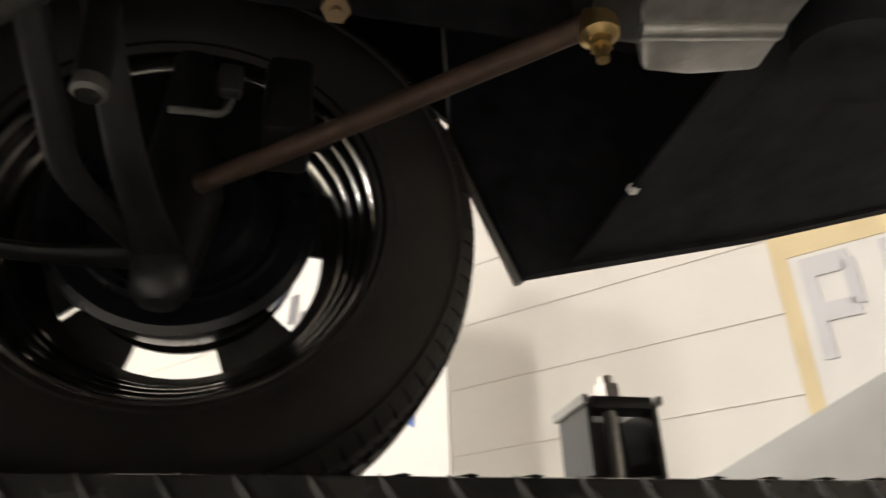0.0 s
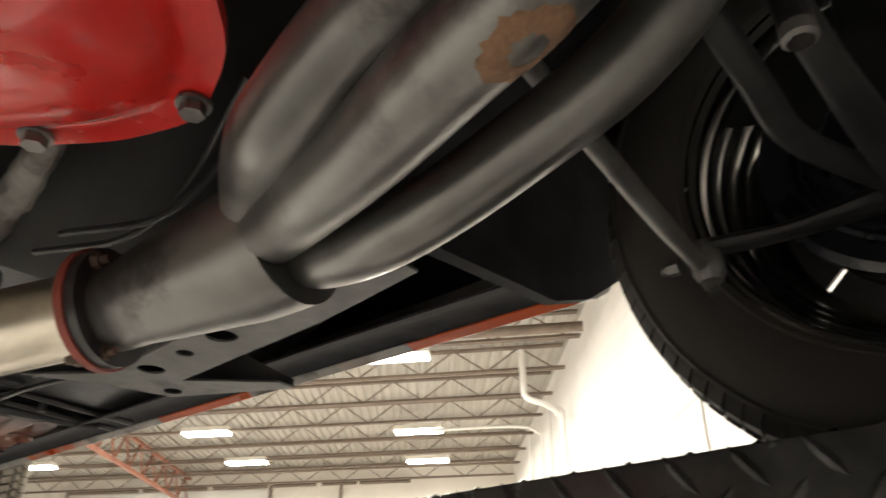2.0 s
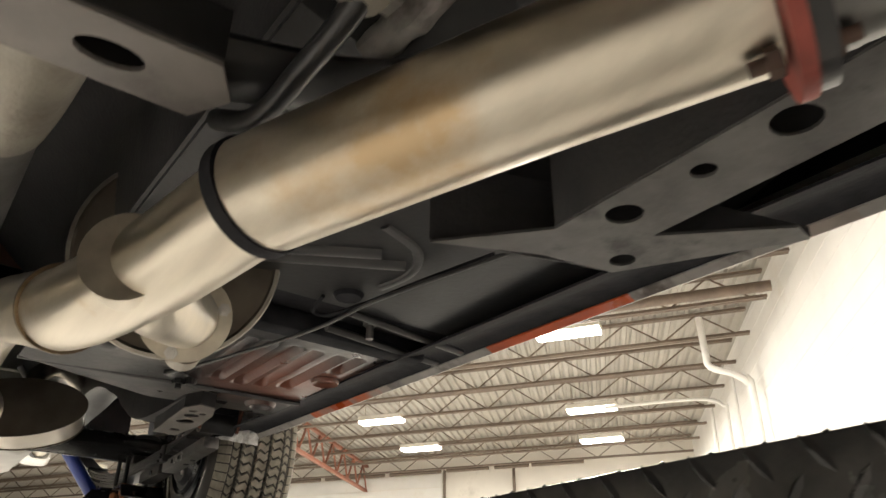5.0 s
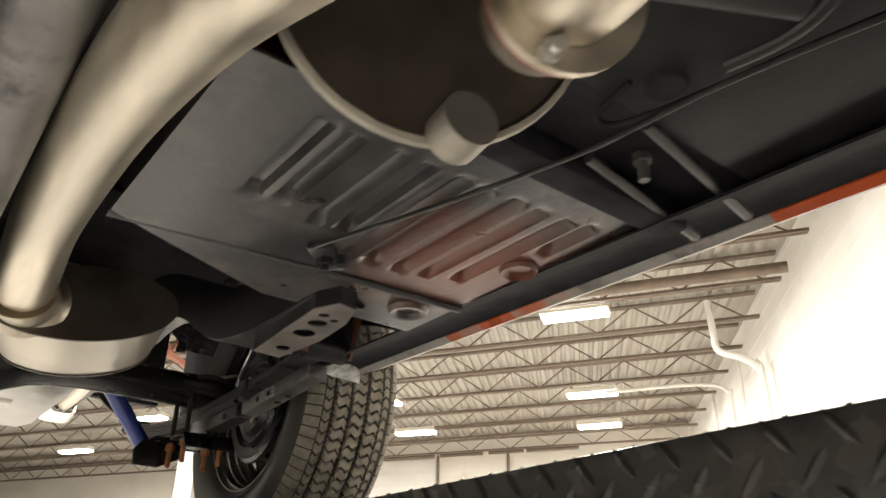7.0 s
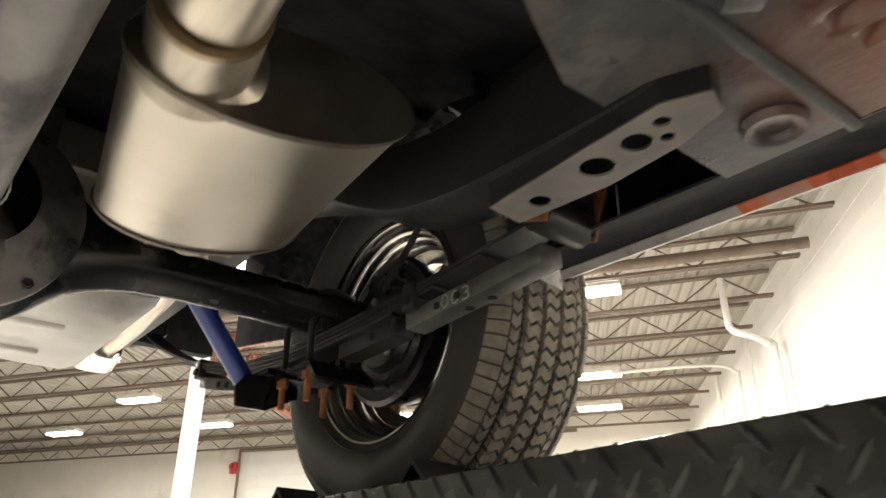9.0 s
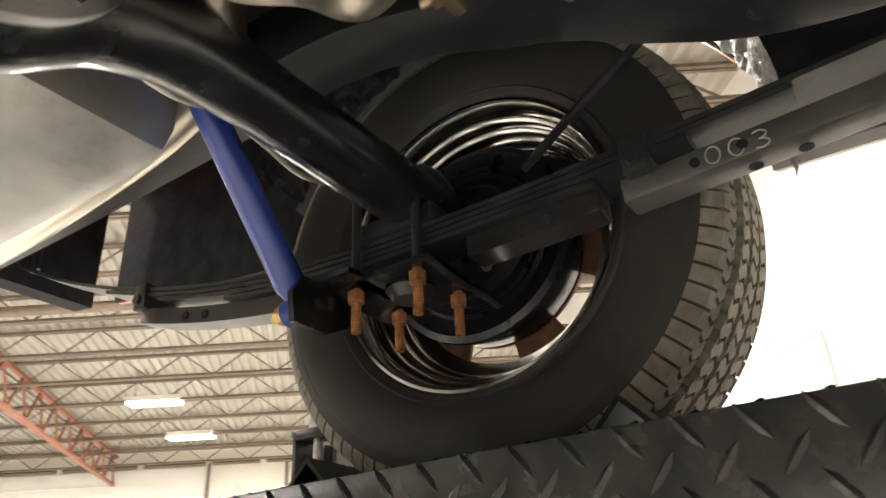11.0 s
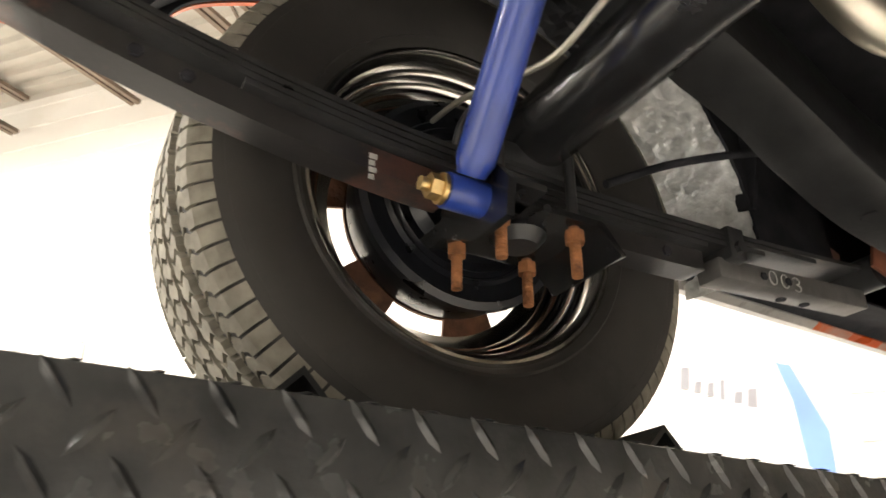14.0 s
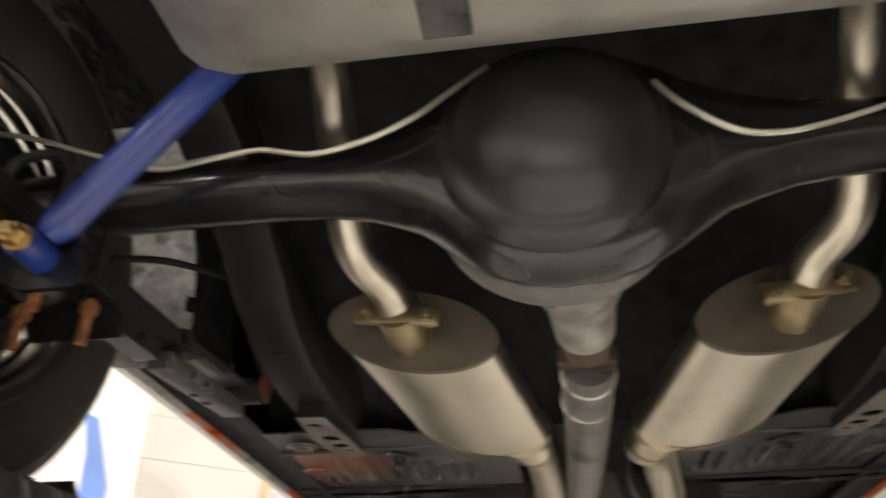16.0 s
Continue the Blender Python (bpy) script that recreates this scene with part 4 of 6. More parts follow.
def floor_half(s):
    def X(x):
        return s * x
    p = part("floor_pan", ribbed_pan(s), "overspray" if s > 0 else "floorpan", CAR, "black painted ribbed floor pan with orange overspray", smooth=30)
    # front half: flat footwell with toe board, and a raised transmission tunnel
    bm = strip_mesh([[(X(x), y, z) for x, z in ((-0.16, FLOOR + 0.02), (-0.20, FLOOR + 0.008), (-0.70, FLOOR + 0.008), (-0.715, FLOOR + 0.08))] for y in (-1.43, -0.95)])
    part("front_floor", bm, "armblack", CAR, "black painted front floor")
    bm = strip_mesh([[(X(x), y, z + dz) for x, z in ((-0.16, FLOOR + 0.02), (-0.20, FLOOR + 0.008), (-0.70, FLOOR + 0.008), (-0.715, FLOOR + 0.08))] for y, dz in ((-0.95, 0), (-0.86, 0.03), (-0.68, 0.17), (-0.60, 0.30), (-0.58, 0.55))])
    part("toe_board", bm, "armblack", CAR)
    bm = bmesh.new()
    for x0, x1, y0, y1 in ((-0.25, -0.478, -1.385, -1.262), (-0.25, -0.436, -1.36, -1.252)):
        add_tube(bm, [(X(x0), y0, FLOOR + 0.008), (X(x1), y1, FLOOR + 0.008)], 0.012, seg=10, curved=False, flat=0.5)
    add_tube(bm, [(X(-0.40), -1.19, FLOOR + 0.008), (X(-0.46), -1.215, FLOOR + 0.008), (X(-0.488), -1.25, FLOOR + 0.008), (X(-0.498), -1.29, FLOOR + 0.008), (X(-0.49), -1.34, FLOOR + 0.008)], 0.007, seg=8, n=4, flat=0.6)
    part("floor_bead", bm, "floorpan", CAR)
    part("floor_plug", lathe([(0.0, -0.004), (0.018, -0.004), (0.021, 0.001), (0.023, 0.004)], (X(-0.468), -1.386, FLOOR + 0.006), "z", 24), "deepblack", CAR, "black rubber floor plug")
    part("floor_plug", lathe([(0.0, 0.006), (0.016, 0.004), (0.024, -0.003), (0.027, 0.003)], (X(-0.632), -1.746, FLOOR), "z", 24), "overspray", CAR, "oval painted drain plug")
    # seat platform: a deep cross channel
    bm = bmesh.new()
    add_box(bm, *sorted((X(-0.22), X(-0.70))), -1.565, -1.525, FLOOR - 0.004, FLOOR + 0.03, bevel=0.006)
    part("seat_crossmember", bm, "deepblack", CAR)
    part("seat_well", strip_mesh([[(X(x), y, z) for x, z in ((-0.15, FLOOR + 0.03), (-0.71, FLOOR + 0.03))] for y in (-1.57, -1.42)]), "deepblack", CAR)
    bm = bmesh.new()
    for y0, y1 in ((-1.432, -1.470), (-1.505, -1.540)):
        add_tube(bm, [(X(-0.50), y0, FLOOR + 0.004), (X(-0.735), y1, FLOOR + 0.004)], 0.006, seg=10, curved=False)
    part("seat_well_edge", bm, "floorpan", CAR)
    # tunnel
    bm = strip_mesh([[(X(x), y, z) for x, z in ((0.0, 2.33), (-0.06, 2.32), (-0.13, 2.26), (-0.165, FLOOR + 0.015))] for y in (-2.0, -1.2, -0.9, -0.6)])
    part("tunnel", bm, "undercoat", CAR)
    # rocker: dark inner wall, painted sill and its flange, all a little lower towards the front
    GROUP[0] = Matrix(((1, 0, 0, 0), (0, 1, 0, 0), (0, -0.026, 1, -0.0377), (0, 0, 0, 1)))
    bm = strip_mesh([[(X(x), y, z) for x, z in ((-0.655, FLOOR - 0.008), (-0.690, FLOOR + 0.004), (-0.725, FLOOR + 0.022), (-0.765, FLOOR + 0.031), (-0.787, 2.1085))] for y in (-2.42, -0.47)])
    part("inner_sill", bm, "deepblack", CAR)
    for y0, y1, m in ((-2.42, -2.10, "primer"), (-2.10, -2.01, "sill"), (-2.01, -1.93, "orange"), (-1.93, -1.78, "sill"), (-1.78, -1.47, "primer"), (-1.47, -1.16, "orange"), (-1.16, -0.92, "primer"), (-0.92, -0.84, "sill"), (-0.84, -0.76, "primer"), (-0.76, -0.47, "orange")):
        lb = {"primer": "scuffed pale sill flange", "orange": "orange painted flange", "sill": "grey primed flange with orange paint patches"}[m]
        part("sill_flange", prism([(X(-0.788), 2.1065), (X(-0.797), 2.1025), (X(-0.802), 2.100), (X(-0.805), 2.124), (X(-0.788), 2.122)], "y", y0, y1), m, CAR, lb)
    bm = bmesh.new()
    add_prism(bm, [(X(-0.806), 2.108), (X(-0.85), 2.123), (X(-0.89), 2.148), (X(-0.925), 2.195), (X(-0.955), 2.33), (X(-0.945), 2.33), (X(-0.915), 2.205), (X(-0.88), 2.160), (X(-0.84), 2.14), (X(-0.806), 2.128)], "y", -2.42, -0.47)
    part("sill", bm, "sillpale", CAR, "pale primed sill underside")
    GROUP[0] = PLAIN
    part("door_liner", prism([(-2.372, 2.235), (-0.458, 2.235), (-0.458, 2.72), (-2.372, 2.72)], "x", *sorted((X(-0.930), X(-0.923)))), "deepblack", CAR)
    part("closing_panel", prism([(X(-0.66), 2.20), (X(-0.82), 2.235), (X(-0.925), 2.235), (X(-0.925), 2.72), (X(-0.50), 2.72)], "y", -2.385, -2.377), "deepblack", CAR)


for s in (1, -1):
    floor_half(s)
GROUP[0] = PLAIN


def front_rail(s):
    """Torque box and floor support with punched holes, ahead of the seat."""
    X = lambda x: s * x
    GROUP[0] = moved(s, -0.063, 0.040, -0.023)
    z = 2.022
    out = [(X(-0.30), -1.09), (X(-0.40), -1.045), (X(-0.485), -1.03), (X(-0.575), -0.87), (X(-0.545), -0.865), (X(-0.455), -0.955), (X(-0.445), -0.66), (X(-0.425), -0.50), (X(-0.36), -0.50), (X(-0.365), -0.70), (X(-0.375), -1.0)]
    holes = [(X(-0.397), -0.78, 0.019), (X(-0.404), -0.944, 0.017), (X(-0.40), -0.86, 0.011), (X(-0.472), -1.005, 0.013)]
    r = part("floor_support", plate_with_holes(out, holes, z, z + 0.003), "worn", CAR, "scuffed grey punched steel floor support", smooth=0)
    bm = bmesh.new()
    for a, b in (((-0.445, -0.955), (-0.42, -0.50)), ((-0.375, -1.0), (-0.36, -0.50)), ((-0.575, -0.87), (-0.485, -1.03)), ((-0.485, -1.03), (-0.30, -1.09))):
        (x0, y0), (x1, y1) = a, b
        end = z + 0.012 if x0 < -0.5 else FLOOR + 0.05
        vs = [bm.verts.new(q) for q in ((X(x0), y0, z + 0.002), (X(x1), y1, z + 0.002), (X(x1), y1, FLOOR + 0.05), (X(x0), y0, end))]
        bm.faces.new(vs)
    rr = bmesh.ops.extrude_face_region(bm, geom=bm.faces[:])
    bmesh.ops.translate(bm, verts=[v for v in rr["geom"] if isinstance(v, bmesh.types.BMVert)], vec=(0.002, 0.002, 0))
    part("support_web", bm, "undercoat", r, smooth=0)
    bm = bmesh.new()
    add_bar(bm, (X(-0.41), -0.53, 2.075), (X(-0.42), -0.33, 2.30), 0.075, 0.09, bevel=0.006)
    add_bar(bm, (X(-0.42), -0.36, 2.31), (X(-0.43), 0.95, 2.36), 0.075, 0.10, bevel=0.006)
    part("front_rail", bm, "deepblack", CAR, "black front chassis rail")
    GROUP[0] = PLAIN
    # inner apron beside the front wheel and the splash panel behind it
    bm = strip_mesh([[(X(-0.50), y, 2.16 + 0.02), (X(-0.53), y, 2.5), (X(-0.70), y, 2.62), (X(-0.95), y, 2.64)] for y in (-0.55, 0.2, 1.0)])
    part("apron", bm, "deepblack", CAR)
    bm = bmesh.new()
    add_prism(bm, [(X(-0.50), 2.03), (X(-0.72), 2.045), (X(-0.80), 2.075), (X(-0.93), 2.16), (X(-0.93), 2.60), (X(-0.50), 2.60)], "y", -0.470, -0.452)
    part("splash_panel", bm, "deepblack", CAR)
    bm = bmesh.new()
    for k in range(4):
        add_box(bm, *sorted((X(-0.53 - 0.07 * k), X(-0.56 - 0.07 * k))), -0.483, -0.471, 2.10 + 0.012 * k, 2.4, bevel=0.004)
    part("panel_bead", bm, "undercoat", CAR)
    # front fender: lower edge and valance
    poly = [(0.243, 2.62), (0.25, 2.305), (0.293, 2.19), (0.335, 2.089), (0.68, 2.172), (0.95, 2.25), (1.15, 2.36), (1.35, 2.7)]
    bm = prism(poly, "x", *sorted((X(-0.797), X(-0.817))))
    part("fender", bm, "deepblack", CAR, "black underside of the front fender")
    bm = strip_mesh([[(X(-0.797), y, z), (X(-0.45), y + 0.02, z + 0.03), (0, y + 0.05, z + 0.06)] for y, z in ((0.40, 2.112), (0.68, 2.178), (0.95, 2.256), (1.15, 2.366))], (0, 0, 0.005))
    part("valance", bm, "deepblack", CAR, "black front valance")
    bm = bmesh.new()
    add_tube(bm, [(X(-0.822), 0.25, 2.31), (X(-0.822), 0.290, 2.20), (X(-0.822), 0.335, 2.089)], 0.008, seg=8, n=4)
    part("fender_lip", bm, "primer", CAR, "pale fender lip")


for s in (1, -1):
    front_rail(s)


def smooth_path2(pts):
    return [(p.x, p.y) for p in smooth_path([(a, b, 0) for a, b in pts], 4)]


def rear_rail(s):
    X = lambda x: s * x
    z = 2.082
    GROUP[0] = moved(s, -0.018, 0.020, -0.024)
    out = [(X(-0.455), -2.235), (X(-0.445), -2.10), (X(-0.440), -2.005), (X(-0.458), -1.965), (X(-0.49), -1.975), (X(-0.508), -2.03), (X(-0.516), -2.12), (X(-0.505), -2.24)]
    holes = [(X(-0.479), -2.106, 0.018), (X(-0.473), -2.054, 0.015), (X(-0.463), -2.027 + 0.008, 0.008), (X(-0.487), -2.03, 0.007), (X(-0.486), -2.19, 0.012)]
    r = part("torque_box", plate_with_holes(out, holes, z, z + 0.003), "boxplate", CAR, "worn grey punched torque box ahead of the rear spring", smooth=0)
    bm = bmesh.new()
    for i in range(len(out)):
        (x0, y0), (x1, y1) = out[i], out[(i + 1) % len(out)]
        bm.faces.new([bm.verts.new(q) for q in ((x0, y0, z + 0.002), (x1, y1, z + 0.002), (x1, y1, z + 0.16), (x0, y0, z + 0.16))])
    part("box_wall", bm, "armblack", r, smooth=0)
    GROUP[0] = PLAIN
    axis = smooth_path([(X(-0.50), -1.99, 2.13), (X(-0.50), -2.15, 2.135), (X(-0.505), -2.30, 2.15), (X(-0.508), -2.42, 2.185), (X(-0.505), -2.58, 2.27), (X(-0.50), -2.80, 2.34), (X(-0.50), -3.05, 2.34), (X(-0.50), -3.4, 2.33), (X(-0.50), -3.9, 2.33)], 4)
    bm = bmesh.new()
    rings = [[bm.verts.new(p + Vector((dx, 0, dz))) for dx, dz in ((-0.044, -0.05), (0.044, -0.05), (0.044, 0.05), (-0.044, 0.05))] for p in axis]
    for r0, r1 in zip(rings, rings[1:]):
        for j in range(4):
            bm.faces.new((r0[j], r0[(j + 1) % 4], r1[(j + 1) % 4], r1[j]))
    bm.faces.new(rings[0][::-1])
    bm.faces.new(rings[-1])
    bmesh.ops.bevel(bm, geom=[e for e in bm.edges if abs((e.verts[0].co - e.verts[1].co).y) > 0.01], offset=0.006, segments=2, affect="EDGES", profile=0.5)
    part("rear_rail", bm, "armblack", CAR, "black rear chassis rail arching over the axle")
    # black disc on the uncut rail, in place of a hole's shade
    part("rail_hole_disc", lathe([(0.0, 0.001), (0.011, 0.001), (0.013, -0.001)], (X(-0.511), -2.369, 2.118), "z", 20), "deepblack", CAR)
    bm = bmesh.new()
    add_tube(bm, [(X(-0.15), -1.930, FLOOR), (X(-0.40), -1.915, FLOOR), (X(-0.66), -1.905, FLOOR)], 0.007, seg=10, flat=0.6)
    part("floor_seam", bm, "undercoat", CAR, "lapped seam across the floor pan")
    part("floor_plug", lathe([(0.0, 0.003), (0.016, 0.001), (0.020, -0.005), (0.027, -0.006), (0.032, 0.002)], (X(-0.599), -1.954, FLOOR - 0.001), "z", 28), "overspray", CAR, "ringed drain plug")
    part("rear_seat_pan", strip_mesh([[(0, y, z), (X(-0.672), y, z)] for y, z in ((-1.93, FLOOR + 0.03), (-2.07, 2.22), (-2.35, 2.40), (-2.65, 2.50), (-3.0, 2.48), (-3.9, 2.46))]), "deepblack", CAR)
    # pinch bracket with a clip under the floor
    bm = bmesh.new()
    add_bar(bm, (X(-0.38), -1.84, FLOOR - 0.004), (X(-0.43), -1.89, FLOOR - 0.004), 0.032, 0.010, bevel=0.003)
    add_bolt(bm, (X(-0.402), -1.862, FLOOR - 0.008), (0, 0, -1), 0.011, 0.01, 0.008, 0.006)
    add_bolt(bm, (X(-0.416), -1.845, FLOOR - 0.008), (0, 0, -1), 0.008, 0.012)
    part("cable_bracket", bm, "satin", CAR, "black bracket with zinc bolts")
    part("stud", bolt((X(-0.566), -1.487, FLOOR + 0.026), (0, 0, -1), 0.011, 0.01, 0.022, 0.006), "worn", CAR, "threaded seat stud")
    # wheelhouse: thick bumpy sprayed coat, coloured pale ahead of the tyre for the light there, black and lumpy behind
    # it
    def liner(a0, a1, n, spans, rough, seed):
        rows = []
        for k in range(n + 1):
            a = radians(a0 + (a1 - a0) * k / n)
            row = []
            for x, r in spans:
                q = Vector((x * 50 + seed, math.cos(a) * 22, math.sin(a) * 22))
                rr = r + rough * noise.noise(q) + 0.5 * rough * noise.noise(q * 2.3)
                row.append((X(x), REAR_Y + rr * math.cos(a), WZ + rr * math.sin(a)))
            rows.append(row)
        return rows
    part("wheelhouse", strip_mesh(liner(-5, 54, 66, [(-0.672 - 0.0072 * i, 0.428 - 0.0012 * i) for i in range(18)], 0.006, 0), (0, 0, 0.004)), "gravelcoat", CAR, "gravel textured wheelhouse, its pale grey standing in for light", smooth=0)
    part("wheelhouse_rear", strip_mesh(liner(54, 150, 84, [(-0.640 - 0.0125 * i, 0.420 - (0.035 if i < 3 else 0.0)) for i in range(13)], 0.012, 7), (0, 0, 0.004)), "deepblack", CAR, "black lumpy coated rear of the wheelhouse", smooth=0)
    deep = [[(X(x), REAR_Y + r * math.cos(a), WZ + r * math.sin(a)) for x, r in ((-0.79, 0.43), (-0.86, 0.458), (-0.947, 0.488))] for a in (radians(22 + 130 * k / 40) for k in range(41))]
    part("wheelhouse_outer", strip_mesh(deep, (0, 0, 0.004)), "deepblack", CAR, "black coated outer wheelhouse")
    rows = []
    for k in range(41):
        a = radians(-5 + 153 * k / 40)
        rows.append([(X(x), REAR_Y + r * math.cos(a), WZ + r * math.sin(a)) for r, x in ((0.424, -0.667), (0.45, -0.664), (0.58, -0.664))])
    part("wheelhouse_side", strip_mesh(rows, (X(0.004), 0, 0)), "deepblack", CAR)
    # quarter panel skin
    arch = [(y, z) for y, z in smooth_path2([(-3.177, 2.318), (-3.182, 2.400), (-3.160, 2.458), (-3.091, 2.505), (-2.954, 2.560), (-2.80, 2.582), (-2.65, 2.565), (-2.50, 2.490), (-2.435, 2.400)])]
    for nm, x0, m, lb in (("quarter_panel", -0.953, "orange", "orange rear quarter panel"), ("quarter_liner", -0.941, "deepblack", "black inner side of the body panel")):
        poly = [(-2.42, 2.385), (-2.42, 2.749), (-3.94, 2.749), (-3.94, 2.42), (-3.6, 2.365), (-3.3, 2.338)] + arch
        part(nm, prism(poly, "x", *sorted((X(x0), X(x0 - 0.008)))), m, CAR, lb)
    part("door_skin", prism([(-2.42, 2.33), (-0.46, 2.33), (-0.46, 2.75), (-2.42, 2.75)], "x", *sorted((X(-0.953), X(-0.961)))), "orange", CAR, "orange door skin")
    archf = [(0.02 + 0.46 * math.cos(radians(180 * k / 18)), WZ + 0.03 + 0.46 * math.sin(radians(180 * k / 18))) for k in range(5, 15)]
    part("front_wing", prism([(-0.46, 2.75), (-0.46, 2.30), (-0.43, 2.32)] + archf[::-1][1:] + [(0.46, 2.56), (0.9, 2.56), (1.25, 2.6), (1.4, 2.75)], "x", *sorted((X(-0.953), X(-0.961)))), "orange", CAR, "orange front wing")


for s in (1, -1):
    rear_rail(s)
for s in (1, -1):
    poly = [(-0.455, 2.72), (-0.455, 2.22), (-0.40, 2.20)] + [(-0.02 + 0.417 * math.cos(radians(180 - 180 * k / 18)), 2.13 + 0.417 * math.sin(radians(180 - 180 * k / 18))) for k in range(1, 14)] + [(0.28, 2.42), (0.46, 2.41), (0.9, 2.40), (1.25, 2.5), (1.35, 2.72)]
    part("wing_liner", prism(poly, "x", *sorted((s * -0.940, s * -0.949))), "deepblack", CAR, "black inner side of the body panel")
GROUP[0] = PLAIN
part("trunk_lid", box(-0.955, 0.955, -3.95, 1.4, 2.75, 2.78, bevel=0.01), "orange", CAR, "orange upper body")


# ---- axle, springs, shocks
def rear_axle():
    AY, AZ, DX = -2.806, 2.137, -0.046
    bm = bmesh.new()
    # a round tube that swells into a tall banjo ring round the middle
    secs = [(0.68, 0.041, 0.041), (0.44, 0.038, 0.038), (0.34, 0.037, 0.038), (0.27, 0.038, 0.043), (0.225, 0.041, 0.050), (0.19, 0.045, 0.062), (0.16, 0.050, 0.075), (0.135, 0.054, 0.094), (0.11, 0.057, 0.114), (0.08, 0.060, 0.133), (0.045, 0.062, 0.146), (0.0, 0.063, 0.150)]
    secs = [(-x, ry, rz) for x, ry, rz in secs] + secs[::-1][1:]
    rings = []
    for x, ry, rz in secs:
        off = DX * max(0.0, 1 - abs(x) / 0.5)
        rings.append([bm.verts.new((x + off, AY + ry * math.cos(a), AZ + rz * math.sin(a))) for a in (2 * math.pi * j / 40 for j in range(40))])
    for r0, r1 in zip(rings, rings[1:]):
        for j in range(40):
            bm.faces.new((r0[j], r0[(j + 1) % 40], r1[(j + 1) % 40], r1[j]))
    bm.faces.new(rings[0][::-1])
    bm.faces.new(rings[-1])
    ax = part("rear_axle", bm, "gloss", CAR, "gloss black rear axle housing")
    bm = bmesh.new()
    add_lathe(bm, [(0.0, -0.118), (0.03, -0.116), (0.058, -0.109), (0.080, -0.097), (0.096, -0.080), (0.105, -0.064), (0.112, -0.060), (0.122, -0.055), (0.128, -0.046), (0.130, -0.03)], (DX, AY, AZ), "y", 56)
    part("dome_cover", bm, "domeblack", ax, "gloss black domed rear cover")
    bm = bmesh.new()
    add_lathe(bm, [(0.125, 0.03), (0.140, 0.046), (0.143, 0.052), (0.143, 0.064), (0.137, 0.070), (0.105, 0.085), (0.075, 0.11)], (DX, AY, AZ), "y", 48)
    part("carrier", bm, "worn", ax, "bare grey cast differential carrier")
    part("pinion_housing", tube([(DX + 0.01, AY + 0.06, AZ - 0.06), (DX + 0.018, AY + 0.11, AZ - 0.078), (DX + 0.022, AY + 0.155, AZ - 0.095), (DX + 0.026, AY + 0.21, AZ - 0.110)], [0.078, 0.060, 0.042, 0.037], seg=28), "castgrey", ax, "bare grey pinion housing")
    bm = bmesh.new()
    for k in range(10):
        a = 2 * math.pi * k / 10 + 0.2
        add_bolt(bm, (DX + 0.131 * math.cos(a), AY + 0.070, AZ + 0.131 * math.sin(a)), (0, 1, 0), 0.008, 0.008, 0.006, 0.005)
    part("carrier_bolt", bm, "satin", ax)
    bm = bmesh.new()
    add_tube(bm, [(-0.02, -2.596, 2.026), (-0.018, -2.565, 2.016)], [0.034, 0.030], seg=20, curved=False)
    add_bar(bm, (-0.056, -2.550, 2.012), (0.020, -2.550, 2.012), 0.03, 0.03, bevel=0.008)
    part("u_joint", bm, "darkrust", ax, "brown universal joint")
    part("drive_shaft", tube([(-0.017, -2.545, 2.008), (-0.012, -2.2, 2.004), (-0.008, -1.6, 2.03), (-0.005, -1.15, 2.05)], 0.036, seg=24), "worn", CAR, "grey steel drive shaft")
    bm = bmesh.new()
    for y, z in ((-2.50, 2.0072), (-2.40, 2.0058)):
        add_lathe(bm, [(0.0365, -0.004), (0.0385, 0.0), (0.0365, 0.004)], (-0.016, y, z), "y", 24)
    part("weld_ring", bm, "zinc", CAR)
    # brake lines clipped along the housing
    for pts in ([(-0.72, -2.87, 2.214), (-0.64, -2.875, 2.19), (-0.558, -2.872, 2.159), (-0.483, -2.868, 2.134), (-0.42, -2.866, 2.142), (-0.364, -2.866, 2.148), (-0.305, -2.868, 2.134), (-0.245, -2.872, 2.142), (-0.192, -2.876, 2.163), (-0.15, -2.876, 2.195), (-0.11, -2.876, 2.225)],
                [(0.06, -2.876, 2.18), (0.085, -2.876, 2.145), (0.128, -2.874, 2.110), (0.17, -2.87, 2.104), (0.22, -2.868, 2.112), (0.34, -2.866, 2.14), (0.48, -2.868, 2.135), (0.56, -2.872, 2.16), (0.70, -2.87, 2.21)]):
        part("brake_line", tube(pts, 0.0035, seg=8, n=5), "line", ax, "pale steel brake line")
    return ax


rear_axle()


